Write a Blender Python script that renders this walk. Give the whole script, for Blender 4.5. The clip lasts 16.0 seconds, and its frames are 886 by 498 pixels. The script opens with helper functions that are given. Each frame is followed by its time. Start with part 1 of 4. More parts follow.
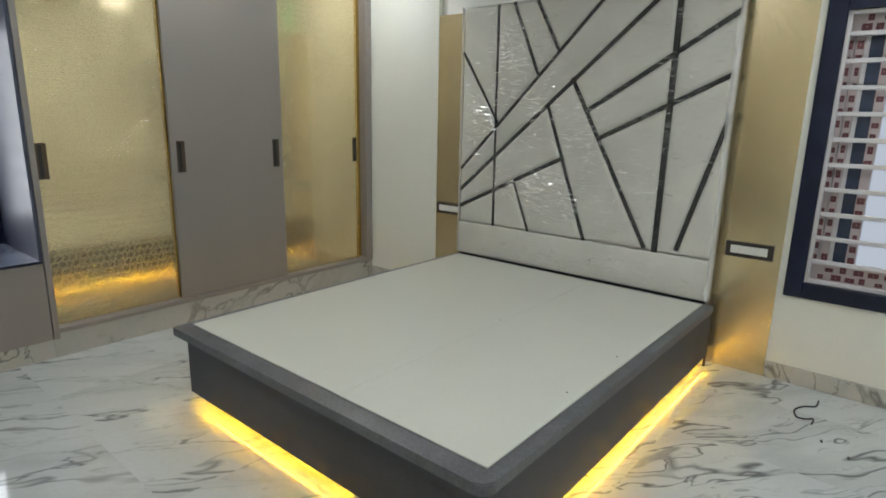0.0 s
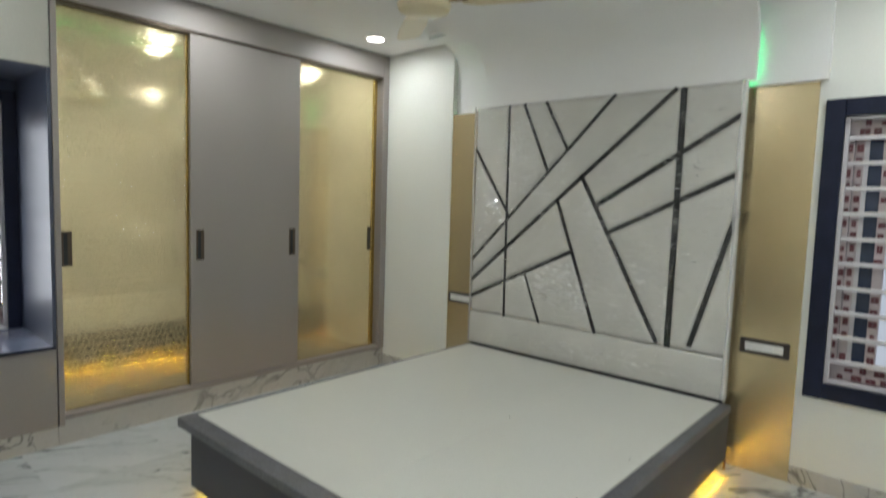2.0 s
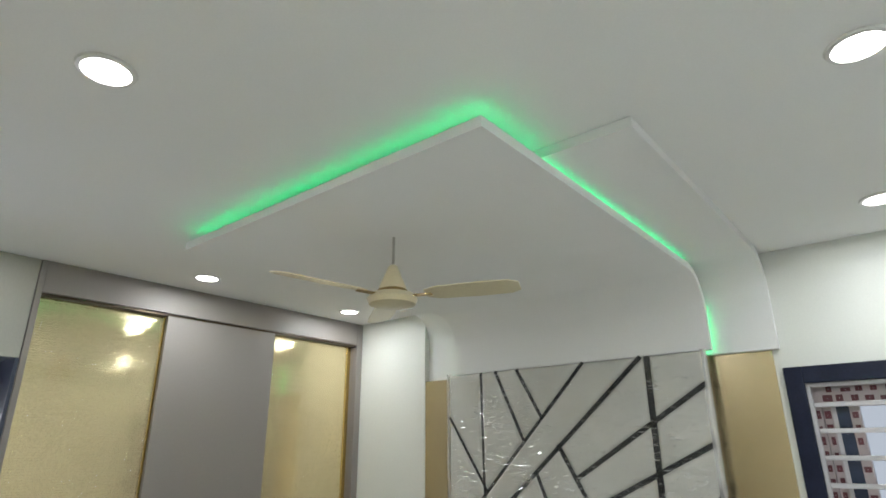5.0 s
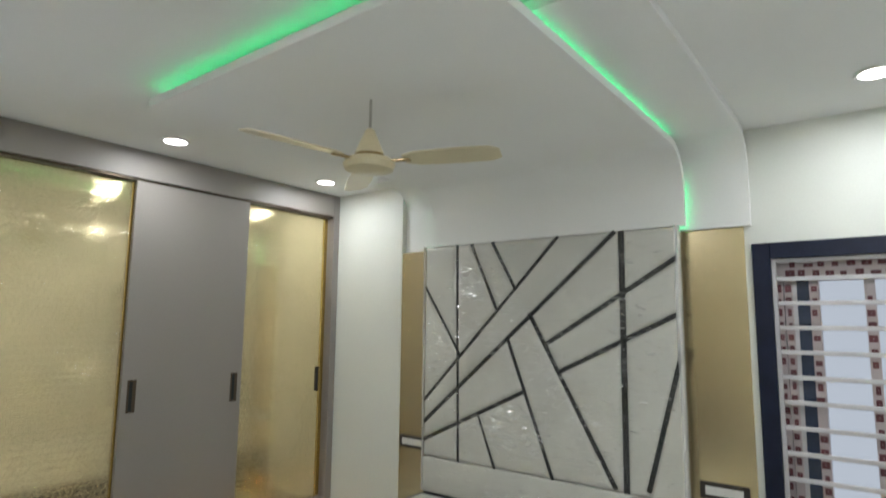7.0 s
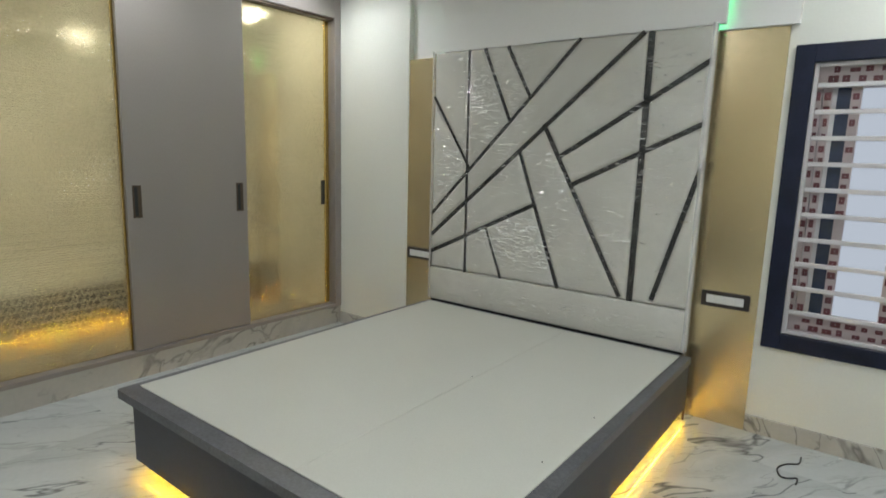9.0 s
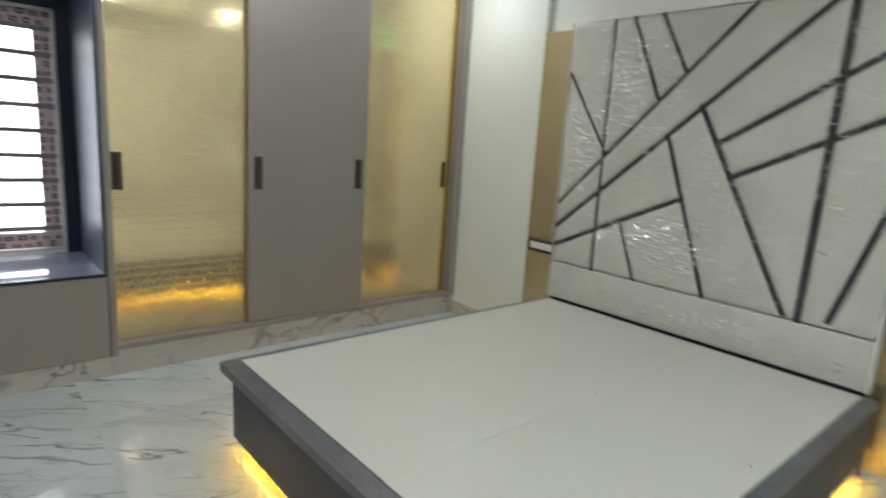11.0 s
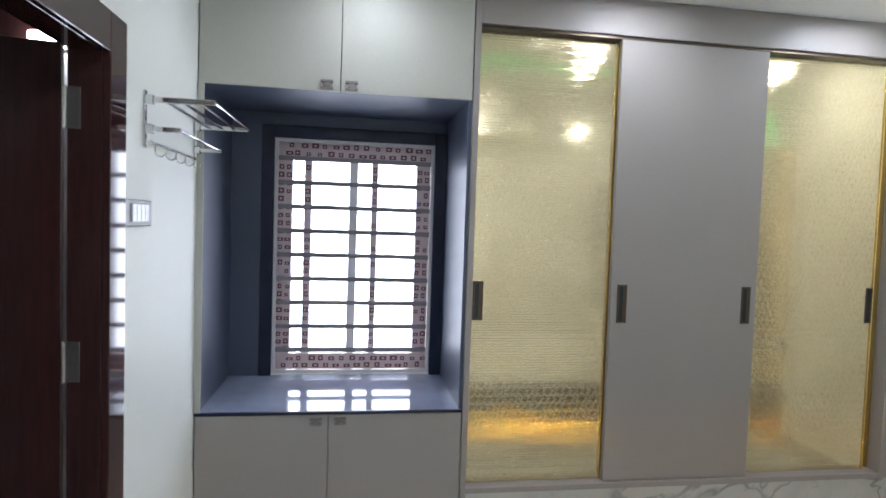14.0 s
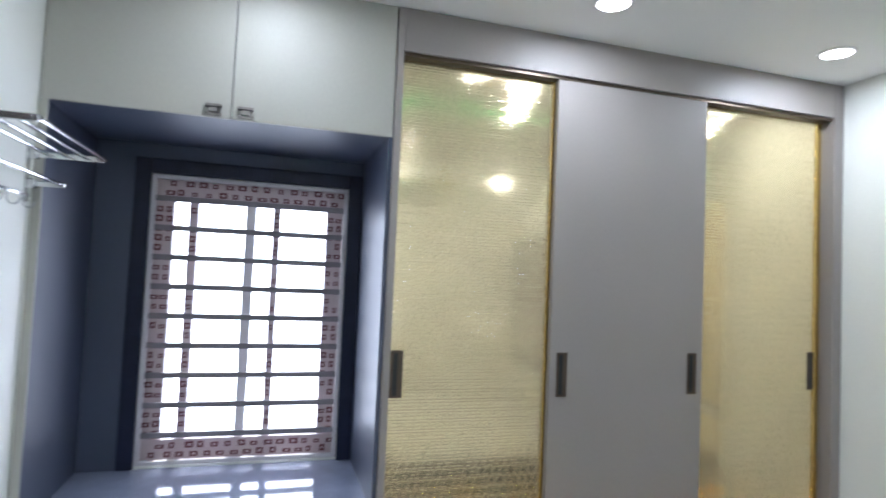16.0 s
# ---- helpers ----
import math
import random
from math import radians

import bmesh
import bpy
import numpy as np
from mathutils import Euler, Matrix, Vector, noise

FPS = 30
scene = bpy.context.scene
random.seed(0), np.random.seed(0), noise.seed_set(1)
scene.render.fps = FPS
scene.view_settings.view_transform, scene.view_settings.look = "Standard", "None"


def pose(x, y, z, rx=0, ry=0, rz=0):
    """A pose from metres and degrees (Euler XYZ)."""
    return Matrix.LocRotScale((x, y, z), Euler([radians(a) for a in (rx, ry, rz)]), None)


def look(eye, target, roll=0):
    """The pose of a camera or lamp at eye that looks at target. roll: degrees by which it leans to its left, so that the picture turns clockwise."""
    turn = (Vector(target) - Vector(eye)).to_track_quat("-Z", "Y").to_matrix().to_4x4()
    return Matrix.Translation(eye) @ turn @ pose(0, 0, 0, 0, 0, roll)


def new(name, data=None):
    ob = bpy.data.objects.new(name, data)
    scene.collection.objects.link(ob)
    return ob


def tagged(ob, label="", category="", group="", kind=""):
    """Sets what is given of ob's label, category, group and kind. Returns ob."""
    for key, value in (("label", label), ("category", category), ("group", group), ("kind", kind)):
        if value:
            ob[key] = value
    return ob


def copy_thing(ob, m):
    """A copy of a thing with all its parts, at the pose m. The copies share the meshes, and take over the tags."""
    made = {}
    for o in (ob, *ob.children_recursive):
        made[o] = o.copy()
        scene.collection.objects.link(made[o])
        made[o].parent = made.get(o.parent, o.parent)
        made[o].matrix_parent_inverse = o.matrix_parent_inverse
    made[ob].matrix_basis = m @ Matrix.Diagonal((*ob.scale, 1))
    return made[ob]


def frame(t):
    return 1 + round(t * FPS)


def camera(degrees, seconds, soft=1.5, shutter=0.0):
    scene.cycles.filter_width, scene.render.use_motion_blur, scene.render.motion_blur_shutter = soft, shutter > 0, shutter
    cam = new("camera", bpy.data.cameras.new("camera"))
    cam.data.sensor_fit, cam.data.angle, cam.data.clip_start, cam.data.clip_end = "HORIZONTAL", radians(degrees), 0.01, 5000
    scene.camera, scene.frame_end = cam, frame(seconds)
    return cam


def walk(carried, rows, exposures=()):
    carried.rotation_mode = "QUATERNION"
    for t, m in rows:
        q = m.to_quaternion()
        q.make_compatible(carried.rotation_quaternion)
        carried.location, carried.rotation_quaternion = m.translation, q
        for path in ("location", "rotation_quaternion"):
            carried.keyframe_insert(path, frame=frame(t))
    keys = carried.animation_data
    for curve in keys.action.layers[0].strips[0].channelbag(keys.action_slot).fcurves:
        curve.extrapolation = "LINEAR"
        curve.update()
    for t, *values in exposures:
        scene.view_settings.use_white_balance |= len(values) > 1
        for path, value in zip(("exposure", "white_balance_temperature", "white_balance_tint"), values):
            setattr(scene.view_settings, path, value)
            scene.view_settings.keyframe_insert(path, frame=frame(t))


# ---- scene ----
cam = camera(75.3, 16.0, 1.7, 0.5)
PATH = [
    (0, (0.208, 0.169, 1.404), (-1.038, 1.667, 0.955), 1.2),
    (0.5, (0.229, 0.179, 1.393), (-1.021, 1.652, 0.875), 1.8),
    (1, (0.238, 0.187, 1.389), (-1.01, 1.647, 0.833), 2.2),
    (1.5, (0.249, 0.19, 1.411), (-1.036, 1.658, 0.969), 2.0),
    (2, (0.239, 0.172, 1.456), (-1.081, 1.666, 1.291), 1.8),
    (2.5, (0.256, 0.174, 1.552), (-1.077, 1.663, 1.631), 1.4),
    (3, (0.276, 0.177, 1.599), (-1.041, 1.64, 1.951), 0.9),
    (3.5, (0.292, 0.179, 1.628), (-0.987, 1.608, 2.197), 0.6),
    (3.7, (0.268, 0.155, 1.614), (-0.973, 1.582, 2.265), 0.6),
    (5.8, (0.292, 0.189, 1.655), (-0.889, 1.678, 2.277), -0.0),
    (6, (0.28, 0.195, 1.652), (-0.902, 1.705, 2.223), -0.0),
    (6.5, (0.247, 0.194, 1.614), (-0.932, 1.75, 2.048), 0.2),
    (7, (0.247, 0.215, 1.595), (-0.954, 1.795, 1.847), 0.6),
    (7.5, (0.232, 0.235, 1.558), (-0.979, 1.825, 1.649), 0.9),
    (8, (0.241, 0.271, 1.529), (-0.987, 1.848, 1.448), 1.2),
    (8.2, (0.225, 0.268, 1.524), (-0.999, 1.841, 1.366), 1.3),
    (10.3, (0.003, 0.426, 1.357), (-1.207, 1.962, 0.937), 2.5),
    (10.5, (-0.022, 0.451, 1.377), (-1.291, 1.935, 0.942), 3.0),
    (11, (-0.083, 0.519, 1.396), (-1.565, 1.807, 1.019), 3.7),
    (11.5, (-0.137, 0.569, 1.465), (-1.87, 1.523, 1.171), 4.9),
    (12, (-0.191, 0.587, 1.485), (-2.1, 1.142, 1.268), 4.3),
    (12.5, (-0.286, 0.596, 1.489), (-2.247, 0.954, 1.323), 3.3),
    (13, (-0.433, 0.579, 1.487), (-2.409, 0.859, 1.354), 2.9),
    (13.5, (-0.567, 0.563, 1.505), (-2.546, 0.835, 1.403), 1.9),
    (14, (-0.675, 0.572, 1.509), (-2.65, 0.872, 1.418), 1.9),
    (14.5, (-0.797, 0.592, 1.508), (-2.772, 0.904, 1.463), 2.0),
    (15, (-0.915, 0.623, 1.524), (-2.89, 0.933, 1.537), 1.7),
    (15.5, (-1.02, 0.645, 1.542), (-2.986, 1.007, 1.593), 2.5),
    (16, (-1.12, 0.656, 1.546), (-3.034, 1.229, 1.637), 2.5),
]
walk(cam, [(t, look(eye, target, roll)) for t, eye, target, roll in PATH], [(0, -0.08, 6500, 10), (8, -0.08, 6500, 10), (10.5, -0.06, 6500, 10), (12, 0.27, 6350, 10), (12.7, 0.32, 6200, 12), (14, 0.32, 5900, 15), (16, 0.38, 5700, 15)])

# ---- world, sun, lamps ----
world = bpy.data.worlds.new("sky")
scene.world = world
world.use_nodes = True
wn = world.node_tree
sky = wn.nodes.new("ShaderNodeTexSky")
sky.sky_type, sky.sun_disc = "NISHITA", False
sky.sun_elevation, sky.sun_rotation = radians(76), radians(-80)
wn.links.new(sky.outputs[0], wn.nodes["Background"].inputs[0])
wn.nodes["Background"].inputs[1].default_value = 0.15
sun = new("sun", bpy.data.lights.new("sun", "SUN"))
sun.data.energy, sun.data.angle, sun.data.color = 5.0, radians(0.5), (1, 0.95, 0.88)
sun.matrix_world = look((-1.4, 0.25, 5.6), (0, 0, 0))

CEIL = 2.672
DOWNLIGHTS = [(-3.10, 1.92, 6.0), (-3.14, 3.15, 5.5), (-1.34, 0.625, 7.5), (0.30, 3.18, 6.5), (0.335, 1.885, 10.0), (-3.12, 0.63, 3.6), (0.335, 0.63, 10.0)]


def area(name, m, sx, sy, watts, colour, shape="RECTANGLE", spread=180):
    ob = new(name, bpy.data.lights.new(name, "AREA"))
    d = ob.data
    d.shape, d.size, d.size_y, d.energy, d.color, d.spread = shape, sx, sy, watts, colour, radians(spread)
    ob.matrix_world = m
    return ob


for dx, dy, watts in DOWNLIGHTS:
    area("downlight_lamp", look((dx, dy, CEIL - 0.014), (dx, dy + 0.0001, 0)), 0.12, 0.12, watts, (0.92, 0.97, 1.0), "DISK", 178)

# ---- materials ----


def mat(name, colour, rough=0.5, metal=0.0, vary=0.06, scale=3.0, grain=60.0, bump=0.04, stretch=(1, 1, 1), tint=None, coat=0.0):
    """A surface with broad and fine variation of colour, gloss and relief."""
    m = bpy.data.materials.new(name)
    m.use_nodes = True
    nt = m.node_tree
    b = nt.nodes["Principled BSDF"]
    n, k = nt.nodes, nt.links
    co = n.new("ShaderNodeTexCoord")
    mp = n.new("ShaderNodeMapping")
    mp.inputs["Scale"].default_value = stretch
    k.new(co.outputs["Object"], mp.inputs[0])
    n1, n2 = n.new("ShaderNodeTexNoise"), n.new("ShaderNodeTexNoise")
    n1.inputs["Scale"].default_value, n2.inputs["Scale"].default_value = scale, grain
    n1.inputs["Detail"].default_value, n2.inputs["Detail"].default_value = 4, 3
    k.new(mp.outputs[0], n1.inputs["Vector"]), k.new(mp.outputs[0], n2.inputs["Vector"])
    add = n.new("ShaderNodeMath")
    add.operation = "MULTIPLY_ADD"
    add.inputs[1].default_value = 0.5
    half = n.new("ShaderNodeMath")
    half.operation = "MULTIPLY"
    half.inputs[1].default_value = 0.5
    k.new(n2.outputs[0], half.inputs[0])
    k.new(n1.outputs[0], add.inputs[0]), k.new(half.outputs[0], add.inputs[2])
    ramp = n.new("ShaderNodeValToRGB")
    lo = [max(0, c * (1 - vary * 2.2)) for c in colour]
    hi = [min(1, c * (1 + vary * 2.2)) for c in (tint or colour)]
    ramp.color_ramp.elements[0].position, ramp.color_ramp.elements[1].position = 0.25, 0.75
    ramp.color_ramp.elements[0].color, ramp.color_ramp.elements[1].color = (*lo, 1), (*hi, 1)
    k.new(add.outputs[0], ramp.inputs[0]), k.new(ramp.outputs[0], b.inputs["Base Color"])
    mr = n.new("ShaderNodeMapRange")
    mr.inputs[3].default_value, mr.inputs[4].default_value = max(0.02, rough * 0.82), min(1, rough * 1.18)
    k.new(n1.outputs[0], mr.inputs[0]), k.new(mr.outputs[0], b.inputs["Roughness"])
    b.inputs["Metallic"].default_value = metal
    b.inputs["Coat Weight"].default_value = coat
    b.inputs["Coat Roughness"].default_value = 0.06
    if bump:
        bp = n.new("ShaderNodeBump")
        bp.inputs["Strength"].default_value, bp.inputs["Distance"].default_value = bump, 0.004
        k.new(n2.outputs[0], bp.inputs["Height"]), k.new(bp.outputs[0], b.inputs["Normal"])
    return m


def glow(name, colour, strength):
    m = bpy.data.materials.new(name)
    m.use_nodes = True
    nt = m.node_tree
    nt.nodes.remove(nt.nodes["Principled BSDF"])
    e = nt.nodes.new("ShaderNodeEmission")
    e.inputs[0].default_value, e.inputs[1].default_value = (*colour, 1), strength
    nt.links.new(e.outputs[0], nt.nodes["Material Output"].inputs[0])
    return m


def marble(name, by_piece=True, upright=False):
    """Polished white marble with drifting grey veins; each slab is cut from another place of the block."""
    m = mat(name, (0.52, 0.515, 0.485) if upright else (0.57, 0.60, 0.60), 0.12 if upright else 0.045, 0, 0.03, 2.0, 40, 0.0)
    n, k = m.node_tree.nodes, m.node_tree.links
    b = n["Principled BSDF"]
    co = n.new("ShaderNodeTexCoord")
    vec = co.outputs["Object"]
    if by_piece:
        inf = n.new("ShaderNodeObjectInfo")
        mul = n.new("ShaderNodeMath")
        mul.operation, mul.inputs[1].default_value = "MULTIPLY", 37.0
        k.new(inf.outputs["Random"], mul.inputs[0])
        addv = n.new("ShaderNodeVectorMath")
        addv.operation = "ADD"
        k.new(vec, addv.inputs[0]), k.new(mul.outputs[0], addv.inputs[1])
        vec = addv.outputs[0]
    mp = n.new("ShaderNodeMapping")
    turn = n.new("ShaderNodeMapping")
    turn.inputs["Rotation"].default_value = (0.0, 0.0, radians(-53)) if not upright else (radians(-30), radians(35), 0)
    k.new(vec, turn.inputs[0])
    wob = n.new("ShaderNodeTexNoise")
    wob.inputs["Scale"].default_value = 2.3
    k.new(turn.outputs[0], wob.inputs["Vector"])
    wsum = n.new("ShaderNodeVectorMath")
    wsum.operation, wsum.inputs[1].default_value = "MULTIPLY_ADD", (0.2, 0.2, 0.2)
    k.new(wob.outputs["Color"], wsum.inputs[0]), k.new(turn.outputs[0], wsum.inputs[2])
    mp.inputs["Scale"].default_value = (0.24, 1.55, 1.0) if not upright else (1.6, 0.55, 0.5)
    k.new(wsum.outputs[0], mp.inputs[0])
    fac = None
    for sc, width, dist, amount in ((1.7, 0.014, 0.2, 0.95), (3.0, 0.011, 0.25, 1.0), (1.3, 0.08, 0.3, 0.2), (6.0, 0.012, 0.35, 0.35)):
        nz = n.new("ShaderNodeTexNoise")
        nz.inputs["Scale"].default_value, nz.inputs["Detail"].default_value, nz.inputs["Distortion"].default_value = sc, 4.5, dist
        k.new(mp.outputs[0], nz.inputs["Vector"])
        sub = n.new("ShaderNodeMath")
        sub.operation, sub.inputs[1].default_value = "SUBTRACT", 0.52
        ab = n.new("ShaderNodeMath")
        ab.operation = "ABSOLUTE"
        r = n.new("ShaderNodeMapRange")
        r.inputs[1].default_value, r.inputs[2].default_value, r.inputs[3].default_value, r.inputs[4].default_value = 0, width, amount, 0
        k.new(nz.outputs[0], sub.inputs[0]), k.new(sub.outputs[0], ab.inputs[0]), k.new(ab.outputs[0], r.inputs[0])
        patch = n.new("ShaderNodeTexNoise")
        patch.inputs["Scale"].default_value = sc * 0.9
        k.new(mp.outputs[0], patch.inputs["Vector"])
        pr = n.new("ShaderNodeMapRange")
        pr.inputs[1].default_value, pr.inputs[2].default_value = 0.36, 0.58
        k.new(patch.outputs[0], pr.inputs[0])
        mu = n.new("ShaderNodeMath")
        mu.operation = "MULTIPLY"
        k.new(r.outputs[0], mu.inputs[0]), k.new(pr.outputs[0], mu.inputs[1])
        if fac is None:
            fac = mu.outputs[0]
        else:
            mx = n.new("ShaderNodeMath")
            mx.operation = "MAXIMUM"
            k.new(fac, mx.inputs[0]), k.new(mu.outputs[0], mx.inputs[1])
            fac = mx.outputs[0]
    old = b.inputs["Base Color"].links[0].from_socket
    mix = n.new("ShaderNodeMix")
    mix.data_type = "RGBA"
    k.new(fac, mix.inputs[0]), k.new(old, mix.inputs[6])
    mix.inputs[7].default_value = (0.20, 0.195, 0.185, 1) if upright else (0.12, 0.125, 0.13, 1)
    k.new(mix.outputs[2], b.inputs["Base Color"])
    return m


def meander(name, colour, axis, rough=0.34, relief=0.4, sheen=0.09, depth=1.5):
    """Gold foil laminate embossed with a fine maze; axis is the wall's horizontal axis."""
    m = mat(name, colour, rough, 0.85, 0.10, 1.7, 90, 0.0)
    n, k = m.node_tree.nodes, m.node_tree.links
    b = n["Principled BSDF"]
    co = n.new("ShaderNodeTexCoord")
    sep = n.new("ShaderNodeSeparateXYZ")
    k.new(co.outputs["Object"], sep.inputs[0])

    def op(kind, a, c=0.0):
        q = n.new("ShaderNodeMath")
        q.operation = kind
        for i, v in enumerate((a, c)):
            if isinstance(v, (int, float)):
                q.inputs[i].default_value = v
            else:
                k.new(v, q.inputs[i])
        return q.outputs[0]

    # staggered rows of small hooked spirals, mirrored at random
    uc, vc = op("MULTIPLY", sep.outputs[axis], 1 / 0.034), op("MULTIPLY", sep.outputs[2], 1 / 0.042)
    row = op("FLOOR", vc)
    uc = op("ADD", uc, op("MULTIPLY", op("FLOORED_MODULO", row, 2.0), 0.5))
    comb = n.new("ShaderNodeCombineXYZ")
    k.new(op("FLOOR", uc), comb.inputs[0]), k.new(row, comb.inputs[1])
    wh = n.new("ShaderNodeTexWhiteNoise")
    k.new(comb.outputs[0], wh.inputs["Vector"])
    flip = op("SUBTRACT", op("MULTIPLY", op("GREATER_THAN", wh.outputs["Value"], 0.5), 2.0), 1.0)
    px = op("MULTIPLY", op("SUBTRACT", op("FRACT", uc), 0.5), flip)
    py = op("MULTIPLY", op("SUBTRACT", op("FRACT", vc), 0.5), flip)

    def band(value, centre, half):
        q = n.new("ShaderNodeMapRange")
        q.interpolation_type = "SMOOTHSTEP"
        q.inputs[1].default_value, q.inputs[2].default_value, q.inputs[3].default_value, q.inputs[4].default_value = half * 0.6, half * 1.5, 1.0, 0.0
        k.new(op("ABSOLUTE", op("SUBTRACT", value, centre)), q.inputs[0])
        return q.outputs[0]

    ring = band(op("MAXIMUM", op("ABSOLUTE", px), op("ABSOLUTE", py)), 0.36, 0.075)
    gap = op("MULTIPLY", band(px, 0.36, 0.12), band(py, 0.14, 0.10))
    bar = op("MULTIPLY", band(py, 0.0, 0.075), band(px, 0.16, 0.20))
    stem = op("MULTIPLY", band(px, 0.0, 0.075), band(py, -0.08, 0.10))
    h = op("MAXIMUM", op("MULTIPLY", ring, op("SUBTRACT", 1.0, gap)), op("MAXIMUM", bar, stem))
    grain = n.new("ShaderNodeTexNoise")
    grain.inputs["Scale"].default_value = 14.0
    wav = n.new("ShaderNodeMapping")
    wav.inputs["Scale"].default_value = (1, 1, 0.35)
    k.new(co.outputs["Object"], wav.inputs[0]), k.new(wav.outputs[0], grain.inputs["Vector"])
    hh = op("ADD", op("MULTIPLY", h, depth), op("MULTIPLY", grain.outputs[0], 0.4))
    bp = n.new("ShaderNodeBump")
    bp.inputs["Strength"].default_value, bp.inputs["Distance"].default_value = relief, 0.0014
    rr = n.new("ShaderNodeMapRange")
    rr.inputs[3].default_value, rr.inputs[4].default_value = rough, rough + sheen
    k.new(h, rr.inputs[0]), k.new(rr.outputs[0], b.inputs["Roughness"])
    k.new(hh, bp.inputs["Height"]), k.new(bp.outputs[0], b.inputs["Normal"])
    return m


M_WALL = mat("white_wall_paint", (0.78, 0.79, 0.74), 0.55, 0, 0.02, 1.2, 120, 0.08)
M_CEIL = mat("ceiling_paint", (0.88, 0.88, 0.87), 0.7, 0, 0.015, 1.0, 140, 0.05)
M_FLOOR = marble("polished_marble_tile")
M_SKIRT = marble("marble_skirting", True, True)
M_JOINT = mat("tile_joint", (0.50, 0.52, 0.52), 0.3)
M_TAUPE = mat("taupe_laminate", (0.29, 0.262, 0.245), 0.5, 0, 0.03, 2.0, 180, 0.06, (1, 1, 0.3))
M_TAUPE_L = mat("light_taupe_laminate", (0.40, 0.395, 0.345), 0.58, 0, 0.03, 2.0, 180, 0.05, (1, 1, 0.3))
M_GOLD_X = meander("gold_maze_laminate", (0.83, 0.695, 0.44), 1, 0.085, 0.33, 0.07, 1.1)
M_GOLD_Y = meander("gold_maze_panel", (0.74, 0.62, 0.39), 0, 0.27, 0.05, 0.0, 0.0)
M_GOLD_D = meander("champagne_maze_panel", (0.74, 0.64, 0.46), 0, 0.25, 0.10, 0.03)
M_GOLD_TRIM = mat("gold_profile", (0.72, 0.52, 0.18), 0.25, 0.9, 0.05, 5, 80, 0.02)
M_BRONZE = mat("dark_bronze", (0.10, 0.075, 0.055), 0.35, 0.7, 0.1, 8, 120, 0.03)
M_STEEL = mat("brushed_steel", (0.55, 0.54, 0.52), 0.22, 1.0, 0.05, 6, 150, 0.03)
M_PULL = mat("dull_nickel", (0.22, 0.205, 0.19), 0.35, 0.9, 0.08, 6, 150, 0.03)
M_CHROME = mat("chrome", (0.62, 0.63, 0.63), 0.09, 1.0, 0.02, 6, 100, 0.0)
M_GRAN = mat("black_granite", (0.011, 0.015, 0.036), 0.35, 0, 0.3, 8, 300, 0.0)
M_GRAN.node_tree.nodes["Principled BSDF"].inputs["Specular IOR Level"].default_value = 0.3
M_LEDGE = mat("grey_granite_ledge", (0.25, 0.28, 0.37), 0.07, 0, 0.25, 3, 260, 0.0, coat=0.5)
M_LINING = mat("blue_grey_laminate", (0.062, 0.075, 0.115), 0.40, 0, 0.06, 2, 150, 0.03)
M_WOOD = mat("mahogany_varnish", (0.037, 0.0135, 0.012), 0.075, 0, 0.16, 1.6, 14, 0.0, (5, 5, 0.5))
# one charcoal laminate: shade painted into the base colour, top light into the worn rim
M_BED_SHADED = mat("shaded_charcoal_laminate", (0.046, 0.047, 0.058), 0.48, 0, 0.18, 6, 160, 0.12)
M_RIM_LIT = mat("worn_lit_charcoal_laminate", (0.112, 0.115, 0.128), 0.34, 0, 0.22, 7, 90, 0.1)
M_BEDTOP = mat("white_laminate_board", (0.60, 0.602, 0.55), 0.42, 0, 0.03, 1.5, 140, 0.04)
M_FABRIC = mat("pale_grey_leatherette", (0.63, 0.62, 0.575), 0.5, 0, 0.06, 5, 240, 0.25)
M_STRIP = mat("black_inlay_strip", (0.018, 0.019, 0.02), 0.4, 0.1, 0.2, 9, 160, 0.05)
M_WHITE = mat("white_plastic", (0.72, 0.72, 0.70), 0.3, 0, 0.02, 5, 100, 0.0)
M_GREYPL = mat("grey_switch_frame", (0.10, 0.10, 0.10), 0.35, 0, 0.05, 5, 100, 0.0)
M_DARKPL = mat("dark_switch_frame", (0.035, 0.028, 0.025), 0.35, 0, 0.05, 5, 100, 0.0)
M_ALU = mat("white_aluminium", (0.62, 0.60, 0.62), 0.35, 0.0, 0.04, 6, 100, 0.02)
# bars of the west window: their backlit darkness is put into the colour
M_ALU_BACKLIT = mat("backlit_aluminium", (0.22, 0.205, 0.22), 0.4, 0.0, 0.06, 6, 100, 0.02)
M_FILM = mat("protective_film", (0.52, 0.455, 0.465), 0.4, 0, 0.06, 9, 100, 0.03)
fn = M_FILM.node_tree
ftl, fmx = fn.nodes.new("ShaderNodeBsdfTranslucent"), fn.nodes.new("ShaderNodeMixShader")
ftl.inputs[0].default_value, fmx.inputs[0].default_value = (0.80, 0.62, 0.64, 1), 0.12
fn.links.new(fn.nodes["Principled BSDF"].outputs[0], fmx.inputs[1]), fn.links.new(ftl.outputs[0], fmx.inputs[2]), fn.links.new(fmx.outputs[0], fn.nodes["Material Output"].inputs[0])
M_RED = mat("red_print", (0.13, 0.035, 0.045), 0.45, 0, 0.1, 9, 100, 0.0)
# opaque navy stands in for a strip of glass with a dark blue reflection
M_NAVY = mat("navy_glass_strip", (0.032, 0.045, 0.085), 0.2, 0, 0.1, 9, 100, 0.0)
M_CREAM = mat("cream_enamel", (0.68, 0.60, 0.40), 0.3, 0, 0.04, 6, 100, 0.0, coat=0.3)
